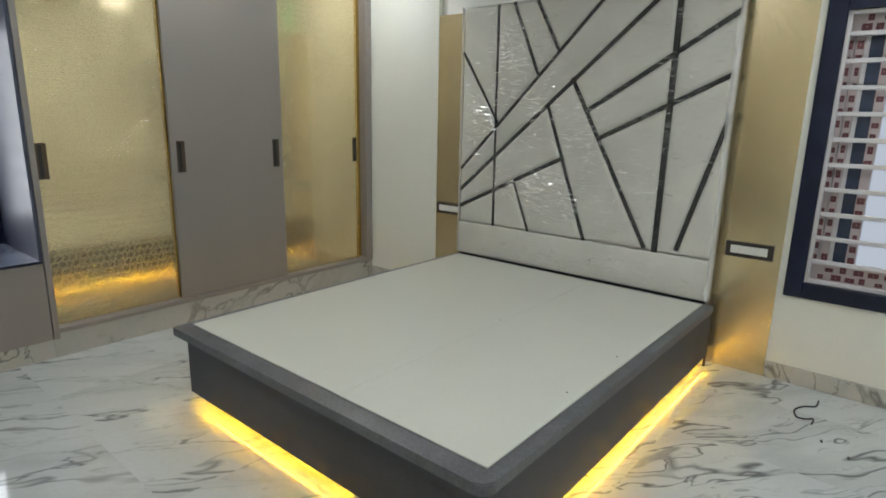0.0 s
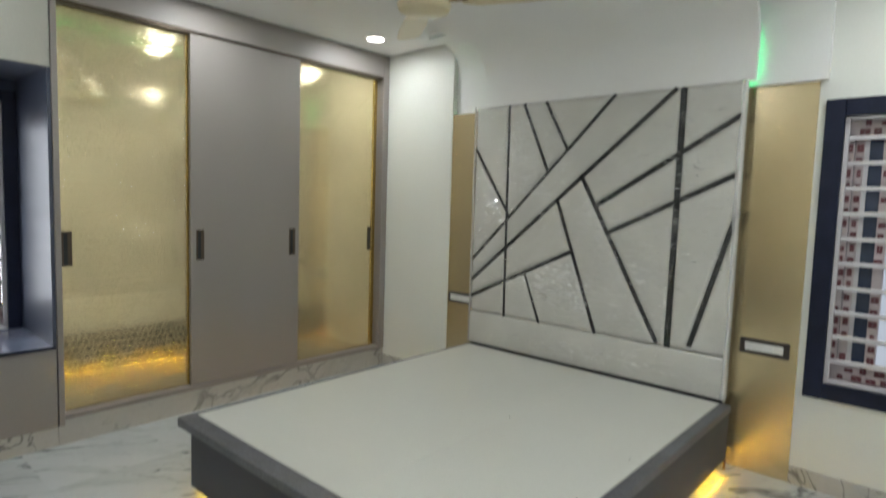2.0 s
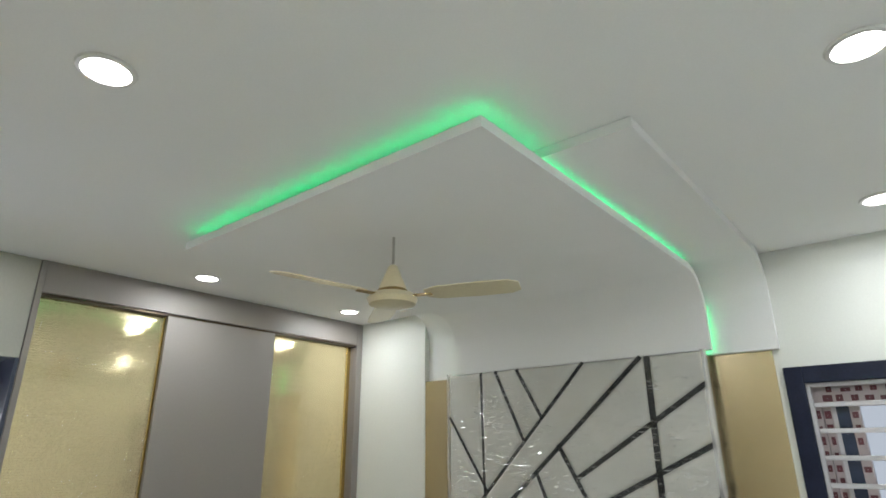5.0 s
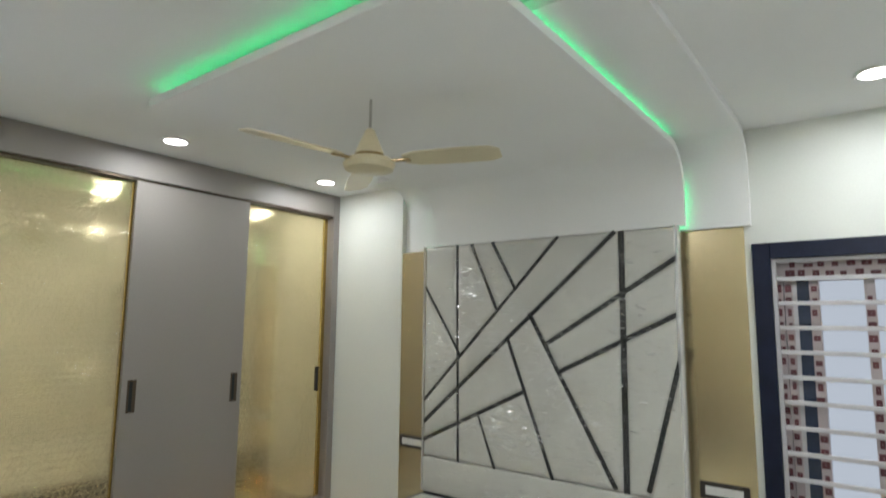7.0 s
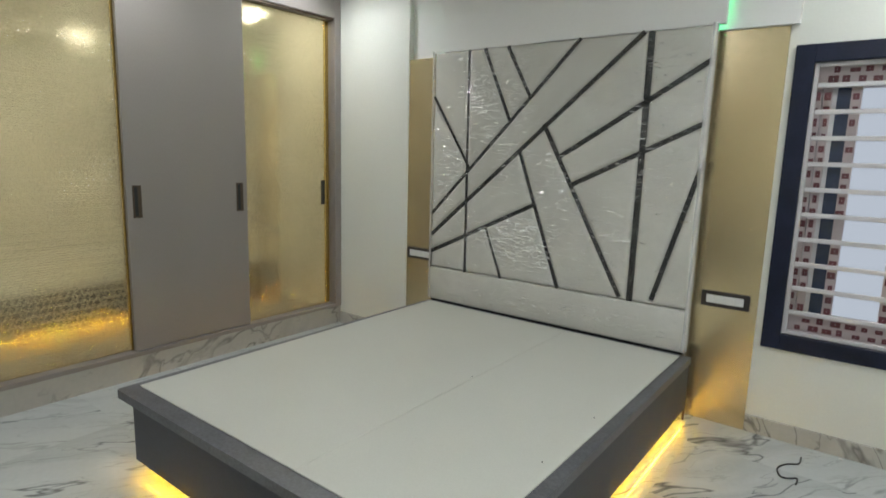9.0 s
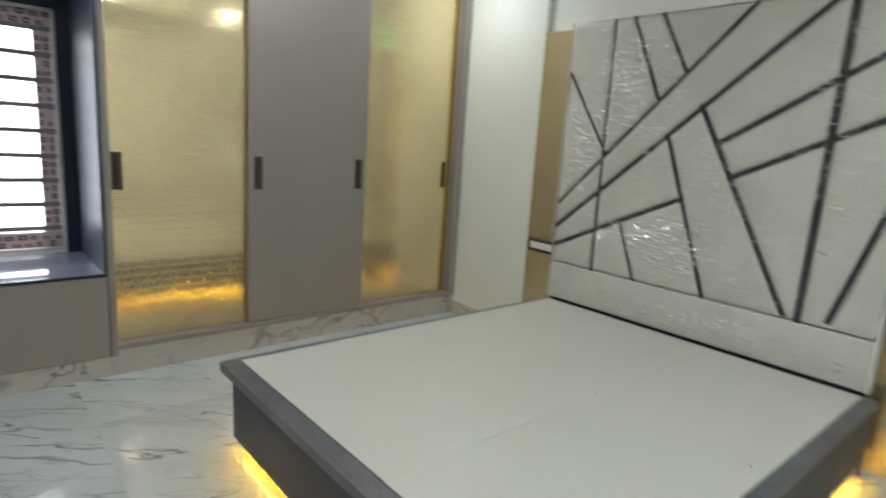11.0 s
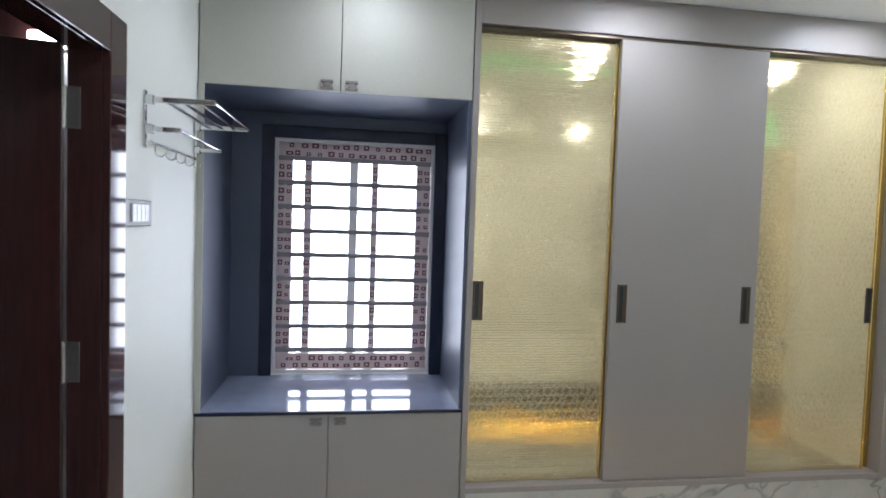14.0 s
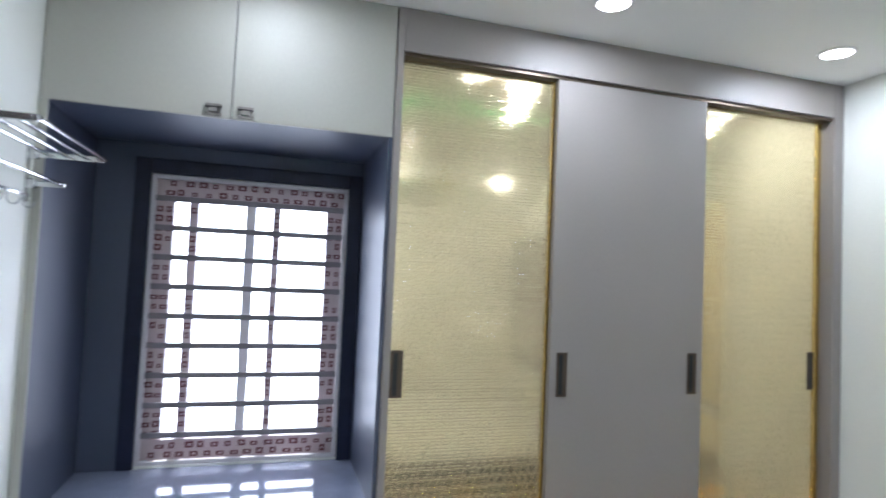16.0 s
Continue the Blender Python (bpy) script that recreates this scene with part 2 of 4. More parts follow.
M_BRASS = mat("brass_trim", (0.42, 0.30, 0.13), 0.25, 0.9, 0.06, 6, 100, 0.0)
M_LENS = glow("lamp_lens", (1.0, 0.98, 0.95), 14.0)
M_TUBE = glow("tube_lens", (1.0, 0.98, 0.97), 40.0)
M_AMBER = glow("amber_led", (1.0, 0.56, 0.035), 135.0)
M_BATH = mat("bathroom_tile", (0.70, 0.69, 0.69), 0.2, 0, 0.03, 2, 60, 0.0)
M_SKY_A = glow("bright_haze", (0.90, 0.94, 1.0), 6.8)
M_SKY_B = glow("pale_haze", (0.72, 0.80, 0.92), 0.68)
M_CABLE = mat("black_cable", (0.012, 0.012, 0.012), 0.45)

# ---- helpers for building ----


def thing(name, at, label, category, group="", kind=""):
    ob = new(name)
    ob.empty_display_size = 0.1
    ob.matrix_basis = Matrix.Translation(at)
    return tagged(ob, label, category, group, kind)


def mesh_of(name, bm, material, smooth=False):
    bmesh.ops.recalc_face_normals(bm, faces=bm.faces)
    me = bpy.data.meshes.new(name)
    bm.to_mesh(me)
    bm.free()
    me.materials.append(material)
    if smooth:
        me.polygons.foreach_set("use_smooth", [True] * len(me.polygons))
        me.set_sharp_from_angle(angle=radians(35))
    return me


def part(name, bm, material, parent, label="", smooth=False):
    ob = new(name, mesh_of(name, bm, material, smooth))
    if parent is not None:
        ob.parent = parent
        if parent.parent is None:
            ob.matrix_parent_inverse = parent.matrix_basis.inverted()
    if label:
        ob["label"] = label
    return ob


def box(x0, x1, y0, y1, z0, z1, bevel=0.0, bm=None, seg=1):
    b = bm or bmesh.new()
    vs = bmesh.ops.create_cube(b, size=1.0)["verts"]
    for v in vs:
        v.co = Vector(((x0 + x1) / 2 + v.co.x * (x1 - x0), (y0 + y1) / 2 + v.co.y * (y1 - y0), (z0 + z1) / 2 + v.co.z * (z1 - z0)))
    if bevel:
        es = list({e for v in vs for e in v.link_edges})
        bmesh.ops.bevel(b, geom=es, offset=bevel, segments=seg, profile=0.5, affect="EDGES")
    return b


def lathe(profile, at, steps=32, bm=None):
    b = bm or bmesh.new()
    rings = []
    for r, z in profile:
        rings.append([b.verts.new((at[0] + r * math.cos(2 * math.pi * i / steps), at[1] + r * math.sin(2 * math.pi * i / steps), at[2] + z)) for i in range(steps)])
    for a, c in zip(rings, rings[1:]):
        for i in range(steps):
            b.faces.new((a[i], a[(i + 1) % steps], c[(i + 1) % steps], c[i]))
    b.faces.new(rings[0]), b.faces.new(rings[-1])
    return b


def tube(points, radius, steps=10, bm=None):
    """A round rod along points."""
    b = bm or bmesh.new()
    pts = [Vector(p) for p in points]
    rings = []
    for i, p in enumerate(pts):
        d = (pts[min(i + 1, len(pts) - 1)] - pts[max(i - 1, 0)]).normalized()
        side = d.cross(Vector((0, 0, 1)))
        side = side.normalized() if side.length > 0.05 else Vector((1, 0, 0))
        up = side.cross(d).normalized()
        rings.append([b.verts.new(p + radius * (math.cos(2 * math.pi * j / steps) * side + math.sin(2 * math.pi * j / steps) * up)) for j in range(steps)])
    for a, c in zip(rings, rings[1:]):
        for j in range(steps):
            b.faces.new((a[j], a[(j + 1) % steps], c[(j + 1) % steps], c[j]))
    b.faces.new(rings[0]), b.faces.new(rings[-1])
    return b


def extrude_profile(pts, x0, x1):
    """A closed outline in y and z, drawn out along x."""
    b = bmesh.new()
    a = [b.verts.new((x0, y, z)) for y, z in pts]
    c = [b.verts.new((x1, y, z)) for y, z in pts]
    n = len(pts)
    for i in range(n):
        b.faces.new((a[i], a[(i + 1) % n], c[(i + 1) % n], c[i]))
    b.faces.new(a), b.faces.new(c)
    return b


def structure(name, bm, material, label, category):
    return tagged(part(name, bm, material, None), label, category, kind="structure")


def wall_with_hole(axis, a0, a1, d0, d1, z0, z1, hole):
    """A wall along x or y with one rectangular opening (a0, a1, z0, z1) through it."""
    b = bmesh.new()
    ha, hb, hz0, hz1 = hole
    for p, q, r, s in ((a0, ha, z0, z1), (hb, a1, z0, z1), (ha, hb, hz1, z1), (ha, hb, z0, hz0)):
        if q - p > 1e-4 and s - r > 1e-4:
            if axis == "x":
                box(p, q, d0, d1, r, s, bm=b)
            else:
                box(d0, d1, p, q, r, s, bm=b)
    bmesh.ops.remove_doubles(b, verts=b.verts, dist=1e-4)
    return b


def pull(y, z0, z1, half, depth):
    """A small cabinet pull: a flat cap on a neck that flares to a foot."""
    b = box(WX, WX + depth * 0.35, y - half, y + half, z0, z0 + (z1 - z0) * 0.3, 0.0015)
    box(WX, WX + depth * 0.7, y - half * 0.62, y + half * 0.62, z0 + (z1 - z0) * 0.28, z0 + (z1 - z0) * 0.75, 0.002, bm=b)
    return box(WX, WX + depth, y - half, y + half, z0 + (z1 - z0) * 0.72, z1, 0.002, bm=b)


# ---- the room ----
WX, WY, HY, RX = -3.46, -0.16, 3.69, 1.15
BACKX = -4.13
WIN_A = (0.095, 1.03, 0.59, 1.972)
WIN_B = (-0.202, 0.783, 0.580, 1.945)
DOOR = (-2.485, -1.75, 1.972)

slab = structure("floor", box(-3.62, -1.2, -2.52, WY - 0.1005, -0.15, -0.0008, bm=box(BACKX - 0.2, RX + 0.2, WY - 0.10, HY + 0.2, -0.15, -0.0008)), M_JOINT, "floor of polished white marble tiles with grey veins", "floor")
structure("ceiling", box(BACKX - 0.2, RX + 0.2, WY - 0.10, HY + 0.2, CEIL, CEIL + 0.15), M_CEIL, "flat white painted plaster ceiling", "ceiling")
structure("wall_west", wall_with_hole("y", WY - 0.10, HY + 0.23, BACKX - 0.23, BACKX, 0, CEIL, WIN_A), M_WALL, "white painted outer wall with a barred window", "wall")
structure("wall_north", wall_with_hole("x", BACKX, RX, HY, HY + 0.23, 0, CEIL, WIN_B), M_WALL, "cream white painted wall behind the bed", "wall")
structure("wall_south", wall_with_hole("x", BACKX, RX, WY - 0.10, WY, 0, CEIL, (DOOR[0] - 0.04, DOOR[1] + 0.04, 0, DOOR[2] + 0.04)), M_WALL, "white painted wall with the bathroom doorway", "wall")
structure("wall_east", box(RX, RX + 0.2, WY - 0.10, HY + 0.23, 0, CEIL), M_WALL, "white painted wall", "wall")
structure("wall_pier", box(WX - 0.6, -2.728, 3.597, HY, 0, CEIL, 0.003), M_WALL, "white painted pier beside the wardrobe", "wall")

# skirting of marble
for n_, (x0, x1, y0, y1) in enumerate(((-0.32, RX, HY - 0.014, HY), (WX, -2.728, 3.585, 3.597), (WX + 0.02, -2.645, WY, WY + 0.006))):
    structure("baseboard_%d" % (n_ + 1), box(x0, x1, y0, y1, 0, 0.095, 0.002), M_SKIRT, "low marble skirting board", "skirting")

# ---- false ceiling over the bed ----


def wave_panel(front, back, z, drop, radius, thick, x0, x1):
    """A ceiling panel that bends down the wall in a curve."""
    low, high = [(front, z)], [(front, z + thick)]
    for i in range(13):
        a = math.pi / 2 * i / 12
        low.append((back - radius + radius * math.sin(a), z - radius + radius * math.cos(a)))
        high.append((back - radius + (radius + thick) * math.sin(a), z - radius + (radius + thick) * math.cos(a)))
    low.append((back, drop)), high.append((back + thick, drop))
    return extrude_profile(low + high[::-1], x0, x1)


IN_X0, IN_X1, IN_Y = -2.403, -0.600, 1.428
inner = thing("ceiling_panel", (-1.4, 2.4, 2.53), "floating white plaster ceiling panel curving down to the headboard", "ceiling panel", kind="structure")
part("panel", wave_panel(IN_Y, 3.575, 2.572, 2.15, 0.21, 0.038, IN_X0, IN_X1), M_CEIL, inner, smooth=True)
outer = thing("ceiling_band", (-1.4, 2.8, 2.62), "white plaster band behind the floating ceiling panel", "ceiling panel", kind="structure")
for y0, x0, x1 in ((1.828, -2.5, -0.282), (3.3, -2.727, -2.5002)):
    part("band", wave_panel(y0, 3.645, 2.632, 2.13, 0.19, 0.038, x0, x1), M_CEIL, outer, smooth=True)

LED = (0.0, 0.72, 0.2)
zc = 2.6125
area("cove_lamp", pose((IN_X0 + IN_X1) / 2, IN_Y + 0.035, zc, 180), IN_X1 - IN_X0 - 0.06, 0.012, 0.48, LED)
for xx in (IN_X1 - 0.03, IN_X0 + 0.03):
    area("cove_lamp", pose(xx, (IN_Y + 3.42) / 2, zc, 180), 0.012, 3.38 - IN_Y, 0.48, LED)
    area("cove_lamp", pose(xx, 3.618, 2.27, 90), 0.012, 0.26, 0.13, LED)

# ---- bed ----
BX0, BX1, BY0, BY1, BZ = -2.468, -0.598, 1.349, 3.562, 0.385
bed = thing("platform_bed", ((BX0 + BX1) / 2, 2.4, 0), "charcoal laminate platform bed with a bare white board top", "bed")
part("base", box(BX0 + 0.088, BX1 - 0.012, BY0 + 0.024, BY1 + 0.02, 0.065, BZ - 0.04, 0.006), M_BED_SHADED, bed, "charcoal laminate box")
part("edge_profile", box(BX1 - 0.026, BX1 - 0.013, BY1 + 0.02, BY1 + 0.032, 0.0, BZ - 0.042, 0.003), M_BRONZE, bed, "brown edge profile")
part("plinth", box(BX0 + 0.30, BX1 - 0.25, BY0 + 0.28, HY - 0.03, 0.0, 0.065), M_BED_SHADED, bed)
rim = bmesh.new()
pts = []


def corner(cx, cy, r, a0):
    return [(cx + r * math.cos(radians(a0 + 90 * i / 6)), cy + r * math.sin(radians(a0 + 90 * i / 6))) for i in range(7)]


ro = 0.05
outline = corner(BX0 + 0.008, BY0 + 0.008, 0.008, 180) + corner(BX1 - ro, BY0 + ro, ro, 270) + [(BX1, BY1), (BX0, BY1)]
lowv = [rim.verts.new((x, y, BZ - 0.04)) for x, y in outline]
topv = [rim.verts.new((x, y, BZ)) for x, y in outline]
rim.faces.new(lowv), rim.faces.new(topv)
for i in range(len(outline)):
    j = (i + 1) % len(outline)
    rim.faces.new((lowv[i], lowv[j], topv[j], topv[i]))
bmesh.ops.bevel(rim, geom=[e for e in rim.edges if abs(e.verts[0].co.z - e.verts[1].co.z) < 1e-5 and e.verts[0].co.z > BZ - 0.01], offset=0.004, segments=2, affect="EDGES")
part("rim", rim, M_RIM_LIT, bed, "charcoal laminate rim with rounded corners")
midx = -1.33
part("board", box(BX0 + 0.045, midx - 0.0004, BY0 + 0.082, BY1 - 0.04, BZ, BZ + 0.006, 0.0015), M_BEDTOP, bed, "bare white laminate board")
part("board", box(midx + 0.0004, BX1 - 0.052, BY0 + 0.080, BY1 - 0.04, BZ, BZ + 0.006, 0.0015), M_BEDTOP, bed, "bare white laminate board")
for hx, hy in ((-0.705, 2.477), (-0.706, 2.023), (-1.345, 2.51)):
    part("screw_hole", lathe([(0.004, 0.0), (0.004, 0.0008)], (hx, hy, BZ + 0.006), 10), M_STRIP, bed, "tiny dark screw hole")


def led_run(p, q, count):
    """A strip of small lamps under the bed from p to q."""
    p, q = Vector(p), Vector(q)
    w = Vector((0.004, 0.004, 0)) + 0.5 * Vector((abs(q.x - p.x), abs(q.y - p.y), 0))
    c = (p + q) / 2
    st = part("led_strip", box(c.x - w.x, c.x + w.x, c.y - w.y, c.y + w.y, 0.061, 0.0645), M_WHITE, bed, "LED strip")
    verts, faces = [], []
    for i in range(count):
        o = p + (q - p) * (i + 0.5) / count
        n0 = len(verts)
        verts += [(o.x + a * 0.003, o.y + c2 * 0.003, z) for z in (0.057, 0.061) for a, c2 in ((-1, -1), (1, -1), (1, 1), (-1, 1))]
        faces += [[n0 + v for v in f] for f in ((3, 2, 1, 0), (0, 1, 5, 4), (1, 2, 6, 5), (2, 3, 7, 6), (3, 0, 4, 7))]
    me = bpy.data.meshes.new("diode")
    me.from_pydata(verts, [], faces)
    me.materials.append(M_AMBER)
    d = new("diodes", me)
    d.parent = st
    tagged(d, "glowing amber diodes", kind="stuff")


led_run((BX0 + 0.13, BY0 + 0.055, 0), (BX1 - 0.09, BY0 + 0.055, 0), 80)
led_run((BX1 - 0.027, BY0 + 0.11, 0), (BX1 - 0.027, BY1 + 0.016, 0), 97)
led_run((BX0 + 0.111, BY0 + 0.11, 0), (BX0 + 0.111, BY1 - 0.03, 0), 85)

# ---- headboard ----
HX0, HX1, HZ0, HZ1, HF = -2.457, -0.635, 0.388, 2.146, 3.553
SEAM = 0.64
STRIPS = [(-2.457, 1.852, -2.139, 1.366), (-2.168, 2.146, -2.151, 0.619), (-2.045, 2.146, -1.839, 1.69), (-1.87, 2.146, -1.70, 1.838), (-1.375, 2.146, -2.457, 1.03), (-1.001, 2.146, -2.457, 0.876), (-0.962, 2.146, -0.97, 0.638), (-0.635, 1.978, -1.471, 1.458), (-0.635, 1.66, -1.372, 1.296), (-1.58, 1.645, -1.032, 0.651), (-1.748, 1.483, -1.433, 0.636), (-1.627, 1.153, -2.457, 0.752), (-1.982, 0.96, -1.855, 0.636), (-0.635, 1.46, -0.845, 0.667)]
WIDE = [0.016, 0.016, 0.02, 0.02, 0.02, 0.026, 0.034, 0.028, 0.028, 0.025, 0.021, 0.026, 0.015, 0.027]
head = thing("headboard", ((HX0 + HX1) / 2, 3.6, HZ0), "tall padded pale grey headboard with black inlay lines in clear wrap", "headboard")
# black strip stands in for the dark gap between bed top and padding
part("foot_rail", box(HX0 + 0.01, HX1 - 0.01, HF + 0.012, HF + 0.034, HZ0 - 0.03, HZ0 + 0.045), M_STRIP, head, "black strip drawing the dark gap under the padding")
part("backing", box(HX0 + 0.02, HX1 - 0.02, HF + 0.034, HY - 0.018, 0.0, HZ1 - 0.008, 0.004), M_BRONZE, head, "dark board behind the padding")


def seg_dist(px, pz, s):
    ax, az, bx, bz = s
    t = ((px - ax) * (bx - ax) + (pz - az) * (bz - az)) / ((bx - ax) ** 2 + (bz - az) ** 2)
    t = np.clip(t, 0, 1)
    return np.hypot(px - ax - t * (bx - ax), pz - az - t * (bz - az))


STEP = 0.011
nx, nz = int(round((HX1 - HX0) / STEP)), int(round((HZ1 - SEAM) / STEP))
gx, gz = np.meshgrid(np.linspace(HX0, HX1, nx + 1), np.linspace(SEAM, HZ1, nz + 1), indexing="ij")
dist = np.minimum.reduce([seg_dist(gx, gz, s) - w / 2 for s, w in zip(STRIPS, WIDE)])
edge = np.minimum.reduce([gx - HX0, HX1 - gx, gz - SEAM, HZ1 - gz])
near = np.maximum(0, np.minimum(dist + 0.004, edge))
puff = 0.022 * (1 - np.exp(-near / 0.007)) + 0.006 * np.minimum(1, near / 0.12)
cx, cz = (gx[:-1, :-1] + gx[1:, 1:]) / 2, (gz[:-1, :-1] + gz[1:, 1:]) / 2
free = np.minimum.reduce([seg_dist(cx, cz, s) for s in STRIPS]) > 0.0065
label = np.zeros(free.shape, int)
count = 0
for i0 in range(nx):
    for j0 in range(nz):
        if free[i0, j0] and not label[i0, j0]:
            count += 1
            stack = [(i0, j0)]
            label[i0, j0] = count
            while stack:
                i, j = stack.pop()
                for a, c in ((i + 1, j), (i - 1, j), (i, j + 1), (i, j - 1)):
                    if 0 <= a < nx and 0 <= c < nz and free[a, c] and not label[a, c]:
                        label[a, c] = count
                        stack.append((a, c))
for which in range(1, count + 1):
    cells = np.argwhere(label == which)
    if len(cells) < 6:
        continue
    b, seen_v = bmesh.new(), {}
    for i, j in cells:
        f = []
        for a, c in ((i, j), (i + 1, j), (i + 1, j + 1), (i, j + 1)):
            if (a, c) not in seen_v:
                seen_v[a, c] = b.verts.new((gx[a, c], HF + 0.024 - puff[a, c], gz[a, c]))
            f.append(seen_v[a, c])
        b.faces.new(f)
    part("pad", b, M_FABRIC, head, smooth=True)
part("lower_pad", box(HX0, HX1, HF - 0.002, HF + 0.05, HZ0 + 0.010, SEAM - 0.003, 0.012, seg=3), M_FABRIC, head, "plain padded band", smooth=True)
for s, w in zip(STRIPS, WIDE):
    ax, az, bx, bz = s
    d = Vector((bx - ax, 0, bz - az))
    u = d.normalized() * 0.016
    if HX0 + 0.02 < ax < HX1 - 0.02 and az < HZ1 - 0.02:
        ax, az = ax - u.x, az - u.z
    elif ax > HX1 - 0.02:
        ax, az = ax + u.x * 0.6, az + u.z * 0.6
    if HX0 + 0.02 < bx < HX1 - 0.02 and bz > SEAM + 0.03:
        bx, bz = bx + u.x, bz + u.z
    nrm = Vector((-d.z, 0, d.x)).normalized() * w / 2
    b = bmesh.new()
    fr = [b.verts.new(Vector((px, HF + 0.008, pz)) + sg * nrm) for px, pz, sg in ((ax, az, 1), (bx, bz, 1), (bx, bz, -1), (ax, az, -1))]
    bk = [b.verts.new(v.co + Vector((0, 0.03, 0))) for v in fr]
    b.faces.new(fr), b.faces.new(bk)
    for i in range(4):
        b.faces.new((fr[i], fr[(i + 1) % 4], bk[(i + 1) % 4], bk[i]))
    part("inlay_strip", b, M_STRIP, head, "black inlay strip")

wrap_m = bpy.data.materials.new("clear_wrap")
wrap_m.use_nodes = True
wt = wrap_m.node_tree
wt.nodes.remove(wt.nodes["Principled BSDF"])
tr, gl, mx = wt.nodes.new("ShaderNodeBsdfTransparent"), wt.nodes.new("ShaderNodeBsdfGlossy"), wt.nodes.new("ShaderNodeMixShader")
gl.inputs["Roughness"].default_value = 0.09
wt.links.new(tr.outputs[0], mx.inputs[1]), wt.links.new(gl.outputs[0], mx.inputs[2])
wt.links.new(mx.outputs[0], wt.nodes["Material Output"].inputs[0])
wc, wm, wz, wb = wt.nodes.new("ShaderNodeTexCoord"), wt.nodes.new("ShaderNodeMapping"), wt.nodes.new("ShaderNodeTexNoise"), wt.nodes.new("ShaderNodeBump")
wm.inputs["Scale"].default_value = (20, 20, 55)
wz.inputs["Scale"].default_value, wz.inputs["Detail"].default_value, wz.inputs["Distortion"].default_value = 1.0, 5, 0.8
wb.inputs["Strength"].default_value, wb.inputs["Distance"].default_value = 1.0, 0.02
wt.links.new(wc.outputs["Object"], wm.inputs[0]), wt.links.new(wm.outputs[0], wz.inputs["Vector"]), wt.links.new(wz.outputs[0], wb.inputs["Height"])
wt.links.new(wb.outputs[0], gl.inputs["Normal"])
fac_parts = []
for sc, sz, lo, hi in ((9.0, 75.0, 0.60, 0.70), (2.4, 3.0, 0.46, 0.60)):
    sm, sn, sr = wt.nodes.new("ShaderNodeMapping"), wt.nodes.new("ShaderNodeTexNoise"), wt.nodes.new("ShaderNodeMapRange")
    sm.inputs["Scale"].default_value = (sc, sc, sz)
    sn.inputs["Scale"].default_value, sn.inputs["Detail"].default_value, sn.inputs["Distortion"].default_value = 1.0, 2, 0.5
    sr.inputs[1].default_value, sr.inputs[2].default_value = lo, hi
    wt.links.new(wc.outputs["Object"], sm.inputs[0]), wt.links.new(sm.outputs[0], sn.inputs["Vector"]), wt.links.new(sn.outputs[0], sr.inputs[0])
    fac_parts.append(sr.outputs[0])
cm, ca = wt.nodes.new("ShaderNodeMath"), wt.nodes.new("ShaderNodeMath")
cm.operation, ca.operation = "MULTIPLY", "MULTIPLY_ADD"
ca.inputs[1].default_value, ca.inputs[2].default_value = 0.42, 0.06
wt.links.new(fac_parts[0], cm.inputs[0]), wt.links.new(fac_parts[1], cm.inputs[1])
wt.links.new(cm.outputs[0], ca.inputs[0]), wt.links.new(ca.outputs[0], mx.inputs[0])
b = bmesh.new()
wv = [[b.verts.new((HX0 - 0.004 + (HX1 - HX0 + 0.008) * i / 40, HF - 0.012 - 0.005 * noise.noise((i * 0.35, j * 0.9, 3.0)), HZ0 + 0.03 + (HZ1 - HZ0 - 0.025) * j / 60)) for j in range(61)] for i in range(41)]
for i in range(40):
    for j in range(60):
        b.faces.new((wv[i][j], wv[i + 1][j], wv[i + 1][j + 1], wv[i][j + 1]))
wrap = part("plastic_wrap", b, wrap_m, head, "creased clear plastic wrap", smooth=True)
if wrap.data.polygons[0].normal.y > 0:
    wrap.data.flip_normals()
wrap.visible_shadow = False
fold_m = mat("gathered_film", (0.80, 0.80, 0.79), 0.16, 0, 0.05, 30, 120, 0.3, (1, 1, 0.25))
ft = fold_m.node_tree
ftr, fmix = ft.nodes.new("ShaderNodeBsdfTransparent"), ft.nodes.new("ShaderNodeMixShader")
fmix.inputs[0].default_value = 0.42
ft.links.new(ftr.outputs[0], fmix.inputs[1]), ft.links.new(ft.nodes["Principled BSDF"].outputs[0], fmix.inputs[2]), ft.links.new(fmix.outputs[0], ft.nodes["Material Output"].inputs[0])
for fx, side in ((HX1, 1), (HX0, -1)):
    b, cols = bmesh.new(), []
    for j in range(81):
        z = HZ0 + 0.02 + (HZ1 - HZ0 - 0.015) * j / 80
        w = 0.016 + 0.012 * noise.noise((fx * 7, 1.3, z * 5.0))
        cols.append([b.verts.new((fx + side * (-w + (w + 0.007) * min(1, i / 3)), HF - 0.016 + 0.045 * max(0, i - 2) / 3 + 0.003 * noise.noise((i * 1.7, 2.0, z * 22)), z)) for i in range(6)])
    for p, q in zip(cols, cols[1:]):
        for i in range(5):
            b.faces.new((p[i], p[i + 1], q[i + 1], q[i]))
    fold = part("wrap_fold", b, fold_m, head, "whitish gathered edge of the wrap", smooth=True)
    fold.visible_shadow = False
crease_m = bpy.data.materials.new("creased_film")
crease_m.use_nodes = True
ct = crease_m.node_tree
cp = ct.nodes["Principled BSDF"]
cp.inputs["Base Color"].default_value, cp.inputs["Roughness"].default_value = (0.97, 0.97, 0.97, 1), 0.24
cp.inputs["Metallic"].default_value = 0.8
